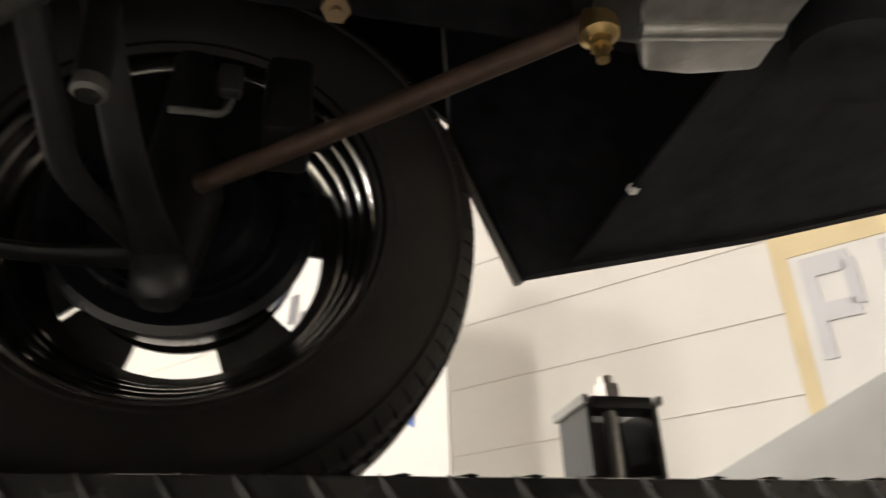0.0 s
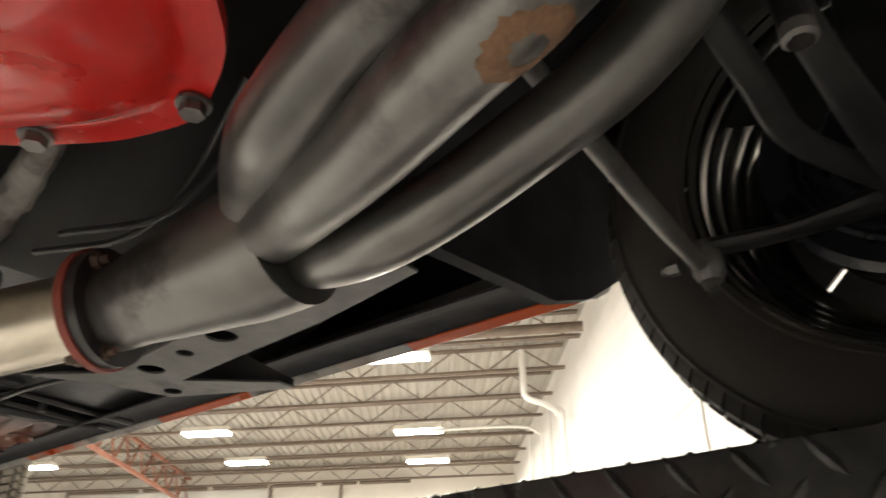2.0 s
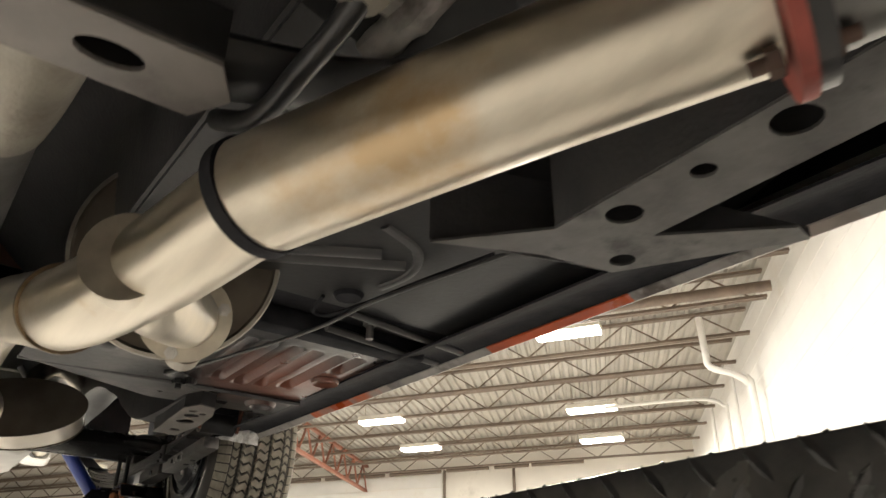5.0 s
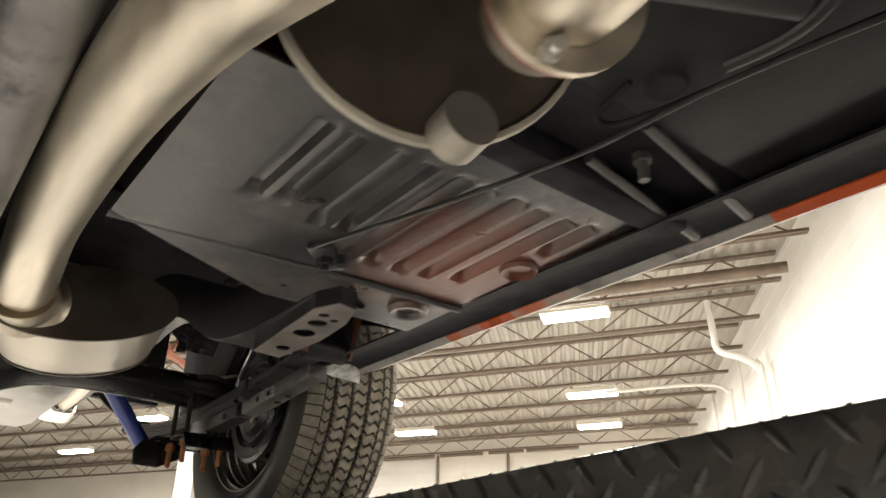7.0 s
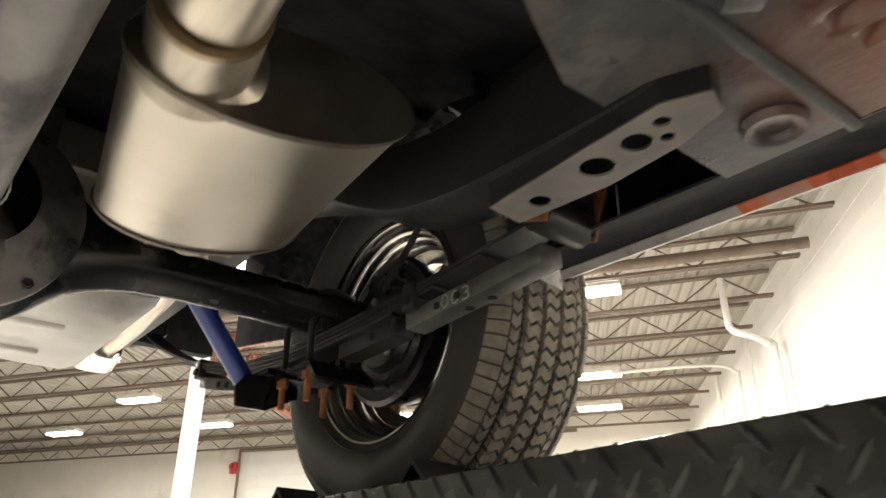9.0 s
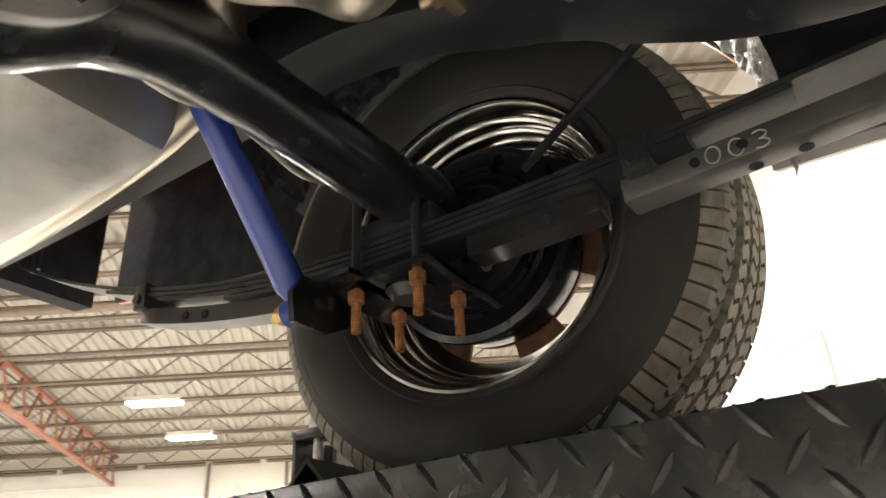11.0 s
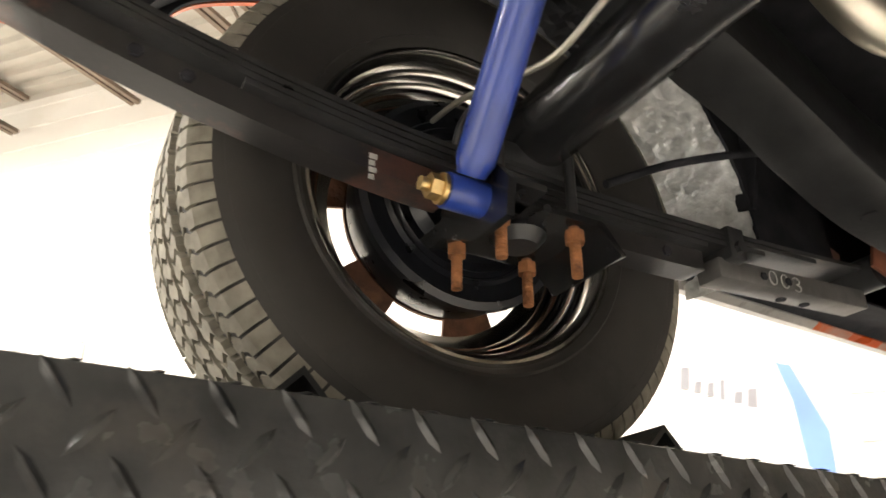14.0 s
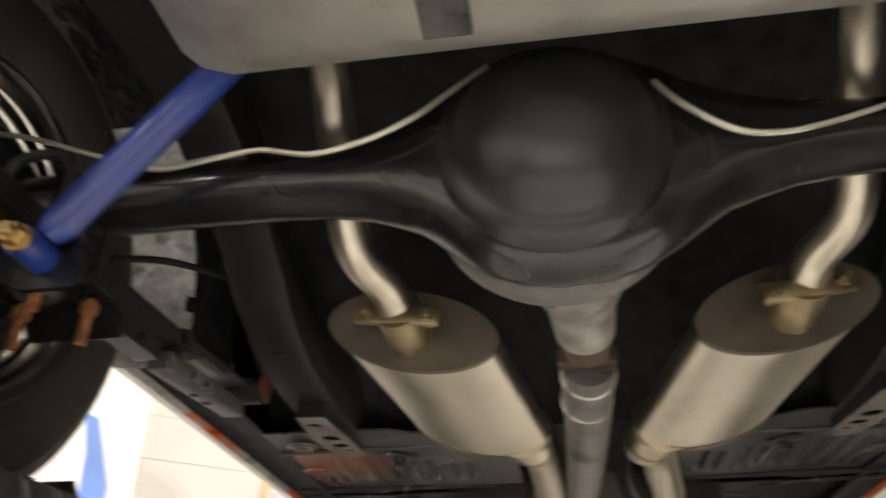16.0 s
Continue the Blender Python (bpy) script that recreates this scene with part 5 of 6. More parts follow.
def leaf_spring(s):
    X = lambda x: s * x
    sx = X(-0.545)

    def zc(y):
        d = y - AXLE_Y
        return 2.066 + (0.29 * d * d if d < 0 else 0.07 * d * d)
    lens = [(-3.72, -2.20), (-3.34, -2.30), (-3.20, -2.40), (-3.05, -2.50)]
    first = None
    for k, (y0, y1) in enumerate(lens):
        bm = bmesh.new()
        n = 28
        rows = []
        for i in range(n + 1):
            y = y0 + (y1 - y0) * i / n
            z = zc(y) - 0.0078 * k
            rows.append([(sx - 0.027, y, z), (sx + 0.027, y, z)])
        bm = strip_mesh(rows, (0, 0, 0.006))
        part("spring_leaf", bm, "satin", CAR, "black steel spring leaf", smooth=30)
    # traction bars bolted below the leaves, with holes
    for y0, y1 in ((-2.66, -2.50), (-3.25, -2.84)):
        n = 10
        ys = [y0 + (y1 - y0) * i / n for i in range(n + 1)]
        poly = [(y, zc(y) - 0.051) for y in ys] + [(y, zc(y) - 0.0255) for y in ys[::-1]]
        tb = part("spring_bar", prism(poly, "x", sx - 0.018, sx + 0.018, bevel=0.002), "springbar", CAR, "black bar clamped below the leaf spring", smooth=30)
    if s > 0:
        for k in range(4):
            part("letter_bar", box(sx + 0.0181, sx + 0.0187, -2.927, -2.921 + 0.002 * (k % 2), 2.013 + 0.0075 * k, 2.0185 + 0.0075 * k), "chalk", tb, "white paint pen mark", smooth=0)
    bm = bmesh.new()
    for y in (-3.096, -3.14, -2.56):
        for sd in (1, -1):
            add_bolt(bm, (sx + sd * 0.0175, y, zc(y) - 0.039), (sd, 0, 0), 0.0065, 0.004)
    part("bar_bolt", bm, "deepblack", tb)
    bm = bmesh.new()
    add_bar(bm, (sx, -2.475, zc(-2.475) - 0.040), (sx, -2.195, zc(-2.195) - 0.040), 0.037, 0.027, bevel=0.003)
    fb = part("spring_plate_bar", bm, "worn", CAR, "bare grey plate below the spring front")
    bm = bmesh.new()
    for y in (-2.40, -2.355):
        for sd in (1, -1):
            add_bolt(bm, (sx + sd * 0.018, y, zc(y) - 0.040), (sd, 0, 0), 0.0055, 0.003)
        add_tube(bm, [(sx, y + 0.05, zc(y) - 0.0530), (sx, y + 0.05, zc(y) - 0.0542)], 0.007, seg=12, curved=False)
    part("plate_rivet", bm, "deepblack", fb)
    if s > 0:
        # "003" in white paint pen on the inner face
        strokes = {"0": [[(0.5 + 0.36 * math.cos(2 * math.pi * k / 14), 0.5 + 0.46 * math.sin(2 * math.pi * k / 14)) for k in range(15)]],
                   "3": [[(0.18, 0.9), (0.5, 0.98), (0.8, 0.82), (0.72, 0.6), (0.45, 0.52), (0.75, 0.44), (0.86, 0.22), (0.6, 0.04), (0.2, 0.08)]]}
        for i, ch in enumerate("003"):
            for line in strokes[ch]:
                pp = [(sx + 0.0189, -2.392 + 0.022 * i + 0.019 * a, zc(-2.4) - 0.048 + 0.020 * b) for a, b in line]
                part("digit", tube(pp, 0.0009, seg=6, n=3), "chalk", fb, "white paint pen digit")
    for y in (-3.24, -2.453):
        bm = bmesh.new()
        add_box(bm, sx - 0.032, sx + 0.032, y - 0.014, y + 0.014, zc(y) - 0.032, zc(y) + 0.011, bevel=0.003)
        add_bolt(bm, (sx + 0.032, y, zc(y) - 0.018), (1, 0, 0), 0.008, 0.006)
        add_bolt(bm, (sx - 0.032, y, zc(y) - 0.018), (-1, 0, 0), 0.008, 0.006)
        part("spring_clip", bm, "satin", CAR, "black spring clip")
    bm = bmesh.new()
    add_tube(bm, [(sx - 0.04, -2.18, zc(-2.2)), (sx + 0.04, -2.18, zc(-2.2))], 0.024, seg=20, curved=False)
    part("spring_eye", bm, "satin", CAR)
    bm = bmesh.new()
    for d in (-0.045, 0.045):
        add_bar(bm, (sx + d, -2.15, zc(-2.2) + 0.08), (sx + d, -2.185, zc(-2.2) - 0.012), 0.05, 0.006, bevel=0.002, up=(1, 0, 0))
    part("spring_hanger", bm, "hangerpaint", CAR, "orange tinted front spring hanger")
    bm = bmesh.new()
    for d in (-0.04, 0.04):
        add_bar(bm, (sx + d, -3.72, zc(-3.72)), (sx + d, -3.73, zc(-3.72) + 0.10), 0.006, 0.03, bevel=0.002)
    part("shackle", bm, "satin", CAR)
    # axle pad, spring plate and four U-bolt legs with their nuts
    part("axle_pad", box(sx - 0.033, sx + 0.033, AXLE_Y - 0.055, AXLE_Y + 0.055, 2.073, 2.098, bevel=0.004), "satin", CAR)
    bm = bmesh.new()
    z = 2.004
    poly = [(AXLE_Y - 0.085, z + 0.004), (AXLE_Y - 0.075, z - 0.005), (AXLE_Y - 0.04, z + 0.004), (AXLE_Y + 0.06, z + 0.004), (AXLE_Y + 0.085, z - 0.025), (AXLE_Y + 0.093, z - 0.022),
            (AXLE_Y + 0.066, z + 0.011), (AXLE_Y - 0.04, z + 0.011), (AXLE_Y - 0.07, z + 0.006)]
    add_prism(bm, poly, "x", sx - 0.058, sx + 0.058, bevel=0.0015)
    pl = part("spring_plate", bm, "gloss", CAR, "black bent spring plate")
    bm = bmesh.new()
    add_lathe(bm, [(0.0, -0.012), (0.02, -0.012), (0.027, -0.004), (0.03, 0.0)], (sx, AXLE_Y, z + 0.002), "z", 24)
    part("plate_boss", bm, "satin", pl)
    for dx in (-0.042, 0.042):
        for dy in (-0.048, 0.040):
            x, y = sx + dx, AXLE_Y + dy
            bm = bmesh.new()
            add_tube(bm, [(x, y, 1.953), (x, y, 2.02)], 0.0057, seg=12, curved=False)
            for k in range(9):
                add_lathe(bm, [(0.0057, -0.0011), (0.0063, 0.0), (0.0057, 0.0011)], (x, y, 1.957 + 0.0042 * k), "z", 12)
            leg = part("u_bolt_end", bm, "rustbolt", pl, "rusty U-bolt end")
            add = bmesh.new()
            add_tube(add, [(x, y, 2.02), (x, y, 2.135)], 0.0058, seg=12, curved=False)
            part("u_bolt_leg", add, "satin", pl)
            part("u_bolt_nut", bolt((x, y, 2.003), (0, 0, -1), 0.0105, 0.013), "rustbolt", pl, "rusty hexagon nut")
    bm = bmesh.new()
    for dy in (-0.048, 0.040):
        add_tube(bm, [(sx - 0.042, AXLE_Y + dy, 2.13), (sx - 0.028, AXLE_Y + dy, 2.148), (sx, AXLE_Y + dy, 2.154), (sx + 0.028, AXLE_Y + dy, 2.148), (sx + 0.042, AXLE_Y + dy, 2.13)], 0.0068, seg=10, n=4)
    part("u_bolt_bow", bm, "satin", pl)
    # shock absorber with its lower eye and long bolt
    eye = Vector((X(-0.4725), -2.856, 1.987))
    topp = Vector((X(-0.195), -2.868, 2.335))
    d = (topp - eye).normalized()
    bm = bmesh.new()
    add_tube(bm, [eye + d * 0.018, eye + d * 0.03, eye + d * 0.034, eye + d * 0.36], [0.013, 0.0178, 0.0185, 0.0185], seg=28, curved=False)
    sh = part("shock_absorber", bm, "blue", CAR, "bright blue shock absorber")
    part("shock_rod", tube([eye + d * 0.36, topp], 0.0095, seg=16, curved=False), "zinc", sh)
    part("lower_eye", tube([eye + Vector((0, -0.021, 0)), eye + Vector((0, 0.019, 0))], 0.0165, seg=24, curved=False), "blue", sh)
    bm = bmesh.new()
    add_tube(bm, [eye + Vector((0, -0.026, 0)), eye + Vector((0, -0.022, 0))], 0.0145, seg=24, curved=False)
    add_bolt(bm, eye + Vector((0, -0.026, 0)), (0, -1, 0), 0.0118, 0.011, 0.008, 0.0065)
    part("shock_bolt", bm, "brass", sh, "yellow zinc shock bolt and nut")
    bm = bmesh.new()
    poly = [(X(-0.435), 1.955), (X(-0.49), 1.955), (X(-0.55), 1.985), (X(-0.55), 2.015), (X(-0.45), 2.015), (X(-0.43), 1.99)]
    add_prism(bm, poly, "y", -2.838, -2.830)
    add_prism(bm, [(X(-0.46), 2.008), (X(-0.55), 2.008), (X(-0.55), 2.015), (X(-0.46), 2.015)], "y", -2.832, -2.775)
    add_bolt(bm, eye + Vector((0, 0.031, 0)), (0, 1, 0), 0.013, 0.01)
    part("shock_bracket", bm, "gloss", sh, "black shock bracket on the spring plate")
    part("brake_hose", tube([(X(-0.57), -2.60, 2.13), (X(-0.55), -2.49, 2.185), (X(-0.50), -2.37, 2.212), (X(-0.44), -2.29, 2.19), (X(-0.40), -2.25, 2.13)], 0.0055, seg=10), "deepblack", CAR, "black brake cable")


for s in (1, -1):
    GROUP[0] = moved(s, -0.0785, -0.068, 0.017)
    leaf_spring(s)
GROUP[0] = PLAIN


# ---- exhaust
def exhaust(s):
    X = lambda x: s * x
    MX = 0.0 if s > 0 else 0.11

    def pts(*ps):
        return [(X(x), y, z) for x, y, z in ps]
    GROUP[0] = moved(s, -0.117, 0.003, 0.020)
    mid = pts((-0.10, 0.06, 2.25), (-0.10, 0.0, 2.10), (-0.10, -0.06, 1.992), (-0.10, -0.10, 1.940), (-0.10, -0.141, 1.912), (-0.11, -0.209, 1.901), (-0.13, -0.28, 1.903), (-0.15, -0.349, 1.911), (-0.18, -0.42, 1.932), (-0.20, -0.47, 1.948))
    hd = part("header", tube(mid, 0.0262, seg=28), "header", CAR, "grey coated exhaust header tubes")
    part("header_tube", tube(pts((-0.190, 0.09, 2.42), (-0.198, 0.037, 2.28), (-0.203, -0.003, 2.13), (-0.208, -0.063, 2.04), (-0.213, -0.143, 1.96), (-0.213, -0.243, 1.925), (-0.213, -0.336, 1.908), (-0.226, -0.42, 1.922), (-0.232, -0.46, 1.940)), 0.0232, seg=28), "header", hd)
    part("header_tube", tube(pts((-0.06, 0.08, 2.20), (-0.066, 0.03, 2.10), (-0.073, -0.023, 2.03), (-0.078, -0.133, 1.945), (-0.088, -0.240, 1.938), (-0.105, -0.323, 1.930), (-0.123, -0.363, 1.938), (-0.150, -0.410, 1.955), (-0.19, -0.47, 1.968)), 0.0275, seg=28), "header", hd)
    # a scorched, ragged ring of rust on the middle tube
    line = smooth_path(mid, 12)
    at0 = min(range(len(line)), key=lambda k: abs(line[k].y + 0.160))
    rnd = random.Random(5)
    n = 40
    rag = [(0.0075 + 0.0025 * rnd.random(), 0.0185 + 0.004 * rnd.random()) for k in range(n)]
    bm = bmesh.new()
    rings = []
    for k in range(n):
        a = 2 * math.pi * k / n
        row = []
        for f in (0.0, 0.33, 0.67, 1.0):
            r = rag[k][0] + (rag[k][1] - rag[k][0]) * f
            along, turn = r * math.cos(a), r * math.sin(a) / 0.0262
            j, left = at0, abs(along)
            step = -1 if along > 0 else 1
            while left > (line[j + step] - line[j]).length:
                left -= (line[j + step] - line[j]).length
                j += step
            d = (line[j + 1] - line[j - 1]).normalized()
            c = line[j] + (line[j + step] - line[j]).normalized() * left
            dn = Vector((X(-0.25), 0.05, -0.97))
            dn = (dn - d * dn.dot(d)).normalized()
            sd = d.cross(dn).normalized()
            row.append(bm.verts.new(c + (dn * math.cos(turn) + sd * math.sin(turn)) * (0.0270 if f in (0.33, 0.67) else 0.0264)))
        rings.append(row)
    for k in range(n):
        for j in range(3):
            bm.faces.new((rings[k][j], rings[k][j + 1], rings[(k + 1) % n][j + 1], rings[(k + 1) % n][j]))
    part("rust_ring", bm, "ringrust", hd, "brown scorched ring mark")
    part("collector", tube(pts((-0.22, -0.455, 1.952), (-0.212, -0.50, 1.948), (-0.20, -0.56, 1.943), (-0.187, -0.625, 1.937), (-0.182, -0.645, 1.935)), [0.058, 0.057, 0.050, 0.041, 0.040], seg=28), "header", hd, "grey coated collector")
    d = Vector((X(-0.035 + 0.182), -0.949 + 0.645, 1.901 - 1.935)).normalized()
    f0 = Vector((X(-0.182), -0.645, 1.935)) + d * 0.02
    part("collector_flange", tube([f0 - d * 0.010, f0], 0.0545, seg=32, curved=False), "satin", hd, "black collector flange")
    part("collector_neck", tube([f0 - d * 0.024, f0 - d * 0.006], 0.0405, seg=28, curved=False), "header", hd)
    bm = bmesh.new()
    add_tube(bm, [f0, f0 + d * 0.008], 0.057, seg=32, curved=False)
    part("flange_gasket", bm, "redgasket", hd, "dark red flange gasket")
    bm = bmesh.new()
    for a in (0.4, 2.5, 4.6):
        up = Vector((0, 0, 1))
        sd = d.cross(up).normalized()
        o = f0 + (sd * math.cos(a) + up * math.sin(a)) * 0.046
        add_bolt(bm, o + d * 0.008, d, 0.008, 0.007, 0.008, 0.004)
        add_bolt(bm, o - d * 0.010, -d, 0.008, 0.007, 0.008, 0.004)
    part("flange_bolt", bm, "darkrust", hd)
    st = part("front_pipe", tube(pts((-0.170, -0.672, 1.932), (-0.106 - MX * 0.5, -0.80, 1.918), (-0.035 - MX, -0.949, 1.901)), 0.0395, seg=32), "stainless", CAR, "brushed stainless exhaust pipe")
    part("pipe_band", tube(pts((-0.036 - MX, -0.946, 1.9015), (-0.033 - MX, -0.955, 1.900)), 0.0415, seg=32, curved=False), "deepblack", st)
    GROUP[0] = PLAIN
    part("mid_pipe", tube(pts((-0.155 - MX * 0.6, -0.942, 1.922), (-0.130 - MX, -1.07, 1.912), (-0.102 - MX, -1.194, 1.914), (-0.087 - MX, -1.33, 1.953), (-0.080 - MX, -1.45, 1.988), (-0.080 - MX, -1.62, 2.022), (-0.085 - MX * 0.7, -1.78, 2.040), (-0.092 - MX * 0.4, -1.93, 2.048), (-0.100, -2.02, 2.036), (-0.107, -2.085, 2.030)), 0.036, seg=32), "stainless", CAR, "brushed stainless mid pipe")
    bm = bmesh.new()
    for p, q in (((-0.0995 - MX, -1.215, 1.919), (-0.0988 - MX, -1.221, 1.9205)),):
        add_tube(bm, pts(p, q), 0.0395, seg=32, curved=False)
    part("pipe_weld", bm, "heated", CAR)
    # cut-out branch with a round end plate
    GROUP[0] = moved(s, -0.055, 0.025, -0.008)
    br = part("cutout_pipe", tube(pts((-0.05 - MX * 0.7, -1.08, 1.915), (-0.095 - MX * 0.4, -1.16, 1.925), (-0.145, -1.26, 1.955), (-0.165, -1.305, 1.97)), 0.033, seg=28), "stainless", CAR, "stainless cut-out branch pipe")
    q = Vector((X(-0.165), -1.305, 1.97))
    dd = Vector((X(-0.028), -0.08, 0.03)).normalized()
    part("cutout_flange", tube([q, q + dd * 0.007], 0.047, seg=28, curved=False), "stainless", br)
    part("cutout_gasket", tube([q + dd * 0.007, q + dd * 0.011], 0.046, seg=28, curved=False), "redgasket", br)
    part("cutout_valve", tube([q + dd * 0.011, q + dd * 0.045], 0.034, seg=28, curved=False), "capsteel", br, "dull steel valve body")
    bm = bmesh.new()
    for a in (0.3, 2.4, 4.5):
        sd = dd.cross(Vector((0, 0, 1))).normalized()
        up = sd.cross(dd)
        add_bolt(bm, q + (sd * math.cos(a) + up * math.sin(a)) * 0.039, -dd, 0.007, 0.006, 0.008, 0.004)
    part("cutout_bolt", bm, "zinc", br)
    cc = Vector((X(-0.184), -1.446, 2.100))
    bm = lathe([(0.0, 0.035), (0.086, 0.03), (0.121, 0.012), (0.127, 0.004), (0.127, -0.004), (0.123, -0.007), (0.119, -0.003), (0.065, -0.001), (0.0, 0.0)], (0, 0, 0), "z", 48)
    rot = (-dd).to_track_quat("-Z", "Y").to_matrix().to_4x4()
    bmesh.ops.transform(bm, matrix=Matrix.Translation(cc) @ rot, verts=bm.verts)
    ds = part("end_plate", bm, "capsteel", br, "dark round steel plate with a pale rolled rim")
    bm = lathe([(0.122, -0.0075), (0.1265, -0.006), (0.1285, 0.0), (0.1265, 0.006), (0.122, 0.007)], (0, 0, 0), "z", 48, closed=True)
    bmesh.ops.transform(bm, matrix=Matrix.Translation(cc) @ rot, verts=bm.verts)
    part("plate_rim", bm, "alloy", ds, "pale rolled rim")
    bm = bmesh.new()
    add_tube(bm, [cc + Vector((X(-0.03), 0.004, -0.113)), cc + Vector((X(-0.035), -0.026, -0.113))], 0.022, seg=20, curved=False)
    part("turn_down", bm, "alloy", ds)
    # muffler: oval body rolled a little about its length, caps, flange
    GROUP[0] = PLAIN
    f, r = Vector((X(-0.195), -2.154, 2.052)), Vector((X(-0.263), -2.490, 2.092))
    ax = (r - f)
    roll = radians(12.0)
    eu, ev = Vector((X(-math.cos(roll)), 0, math.sin(roll))), Vector((X(math.sin(roll)), -0.18, math.cos(roll)))

    def oval(bm, t0, t1, w, h, seg=44, cap=True):
        rings = []
        for t in (t0, t1):
            c = f + ax * t
            rings.append([bm.verts.new(c + eu * (w * math.cos(a)) + ev * (h * math.sin(a))) for a in (2 * math.pi * j / seg for j in range(seg))])
        for j in range(seg):
            bm.faces.new((rings[0][j], rings[0][(j + 1) % seg], rings[1][(j + 1) % seg], rings[1][j]))
        if cap:
            bm.faces.new(rings[0][::-1])
            bm.faces.new(rings[1])
    bm = bmesh.new()
    oval(bm, 0.02, 0.98, 0.126, 0.055)
    mf = part("muffler", bm, "muffler", CAR, "polished oval stainless muffler")
    for t0, t1, nm in ((-0.005, 0.02, "front_cap"), (0.98, 1.005, "rear_cap")):
        bm = bmesh.new()
        oval(bm, t0, t1, 0.129, 0.058)
        part(nm, bm, "capsteel", mf, "dull brown steel end cap")
    bm = bmesh.new()
    inl = f + Vector((X(0.072), 0, -0.014))
    add_tube(bm, [inl + ax * -0.20 + Vector((X(0.004), 0, -0.002)), inl + ax * -0.03, inl + ax * 0.0], [0.0405, 0.0415, 0.053], seg=28, curved=False)
    part("inlet_neck", bm, "stainless", mf, "bare steel inlet neck")
    part("neck_band", tube([inl + ax * -0.215 + Vector((X(0.004), 0, -0.002)), inl + ax * -0.195 + Vector((X(0.004), 0, -0.002))], 0.0415, seg=32, curved=False), "heated", mf, "brown weld band")
    bm = bmesh.new()
    o = Vector((X(-0.272), -2.558, 2.098))
    add_tube(bm, [r + Vector((X(-0.004), 0.01, -0.008)), o], 0.034, seg=24, curved=False)
    add_bar(bm, o + Vector((X(0.060), 0, -0.018)), o + Vector((X(-0.060), 0, -0.006)), 0.03, 0.012, bevel=0.004, up=(0, 1, 0))
    for dx, dz in ((0.043, -0.019), (-0.043, -0.009)):
        add_bolt(bm, o + Vector((X(dx), -0.006, dz)), (0, -1, 0), 0.009, 0.008, 0.010, 0.005)
        add_bolt(bm, o + Vector((X(dx), 0.006, dz)), (0, 1, 0), 0.009, 0.008, 0.012, 0.005)
    part("outlet_flange", bm, "flangesteel", mf, "dull gold outlet flange")
    # tail pipe over the axle to the tip
    tp = part("tail_pipe", tube([o, o + Vector((X(-0.012), -0.03, 0.020)), Vector((X(-0.312), -2.645, 2.140)), Vector((X(-0.318), -2.71, 2.20)), Vector((X(-0.308), -2.79, 2.245)), Vector((X(-0.312), -2.85, 2.31)), Vector((X(-0.37), -2.905, 2.36)), Vector((X(-0.452), -2.99, 2.34)), Vector((X(-0.465), -3.12, 2.285)), Vector((X(-0.49), -3.45, 2.275)), Vector((X(-0.505), -3.75, 2.28))], 0.0255, seg=24), "stainless", CAR, "stainless tail pipe over the axle")
    bm = bmesh.new()
    c0, c1 = Vector((X(-0.504), -3.73, 2.28)), Vector((X(-0.515), -3.90, 2.285))
    prof = []
    for c, w, h in ((c0, 0.036, 0.033), (c0.lerp(c1, 0.35), 0.048, 0.034), (c1, 0.056, 0.036), (c1, 0.053, 0.033), (c0.lerp(c1, 0.4), 0.045, 0.031)):
        prof.append([bm.verts.new(c + Vector((w * math.copysign(abs(math.cos(a)) ** 0.55, math.cos(a)), 0, h * math.copysign(abs(math.sin(a)) ** 0.55, math.sin(a))))) for a in (2 * math.pi * j / 28 for j in range(28))])
    for a, b in zip(prof, prof[1:]):
        for j in range(28):
            bm.faces.new((a[j], a[(j + 1) % 28], b[(j + 1) % 28], b[j]))
    part("exhaust_tip", bm, "chrome", tp, "chromed square exhaust tip")


for s in (1, -1):
    exhaust(s)


# ---- fuel tank
def fuel_tank():
    bm = bmesh.new()
    add_box(bm, -0.40, 0.34, -3.55, -2.962, 2.138, 2.46, bevel=0.05)
    t = part("fuel_tank", bm, "tank", CAR, "galvanised steel fuel tank")
    bm = bmesh.new()
    add_box(bm, -0.425, 0.365, -3.58, -2.942, 2.34, 2.348, bevel=0.002)
    part("tank_seam", bm, "tank", t)
    bm = bmesh.new()
    for x in (-0.135, 0.20):
        add_box(bm, x - 0.022, x + 0.022, -3.50, -3.012, 2.131, 2.1378, bevel=0.002)
        add_box(bm, x - 0.022, x + 0.022, -2.9615, -2.954, 2.20, 2.45, bevel=0.002)
    part("tank_strap", bm, "worn", t, "grey steel tank strap")
    bm = bmesh.new()
    for y in (-3.4, -3.2):
        add_tube(bm, [(-0.28, y, 2.138), (0.22, y, 2.138)], 0.02, seg=12, curved=False, flat=0.4)
    part("tank_bead", bm, "tank", t)


fuel_tank()
part("rear_panel", prism([(-3.86, 2.35), (-3.93, 2.36), (-3.96, 2.45), (-3.93, 2.72), (-3.86, 2.72)], "x", -0.84, 0.84), "deepblack", CAR, "dark inner side of the rear panel")


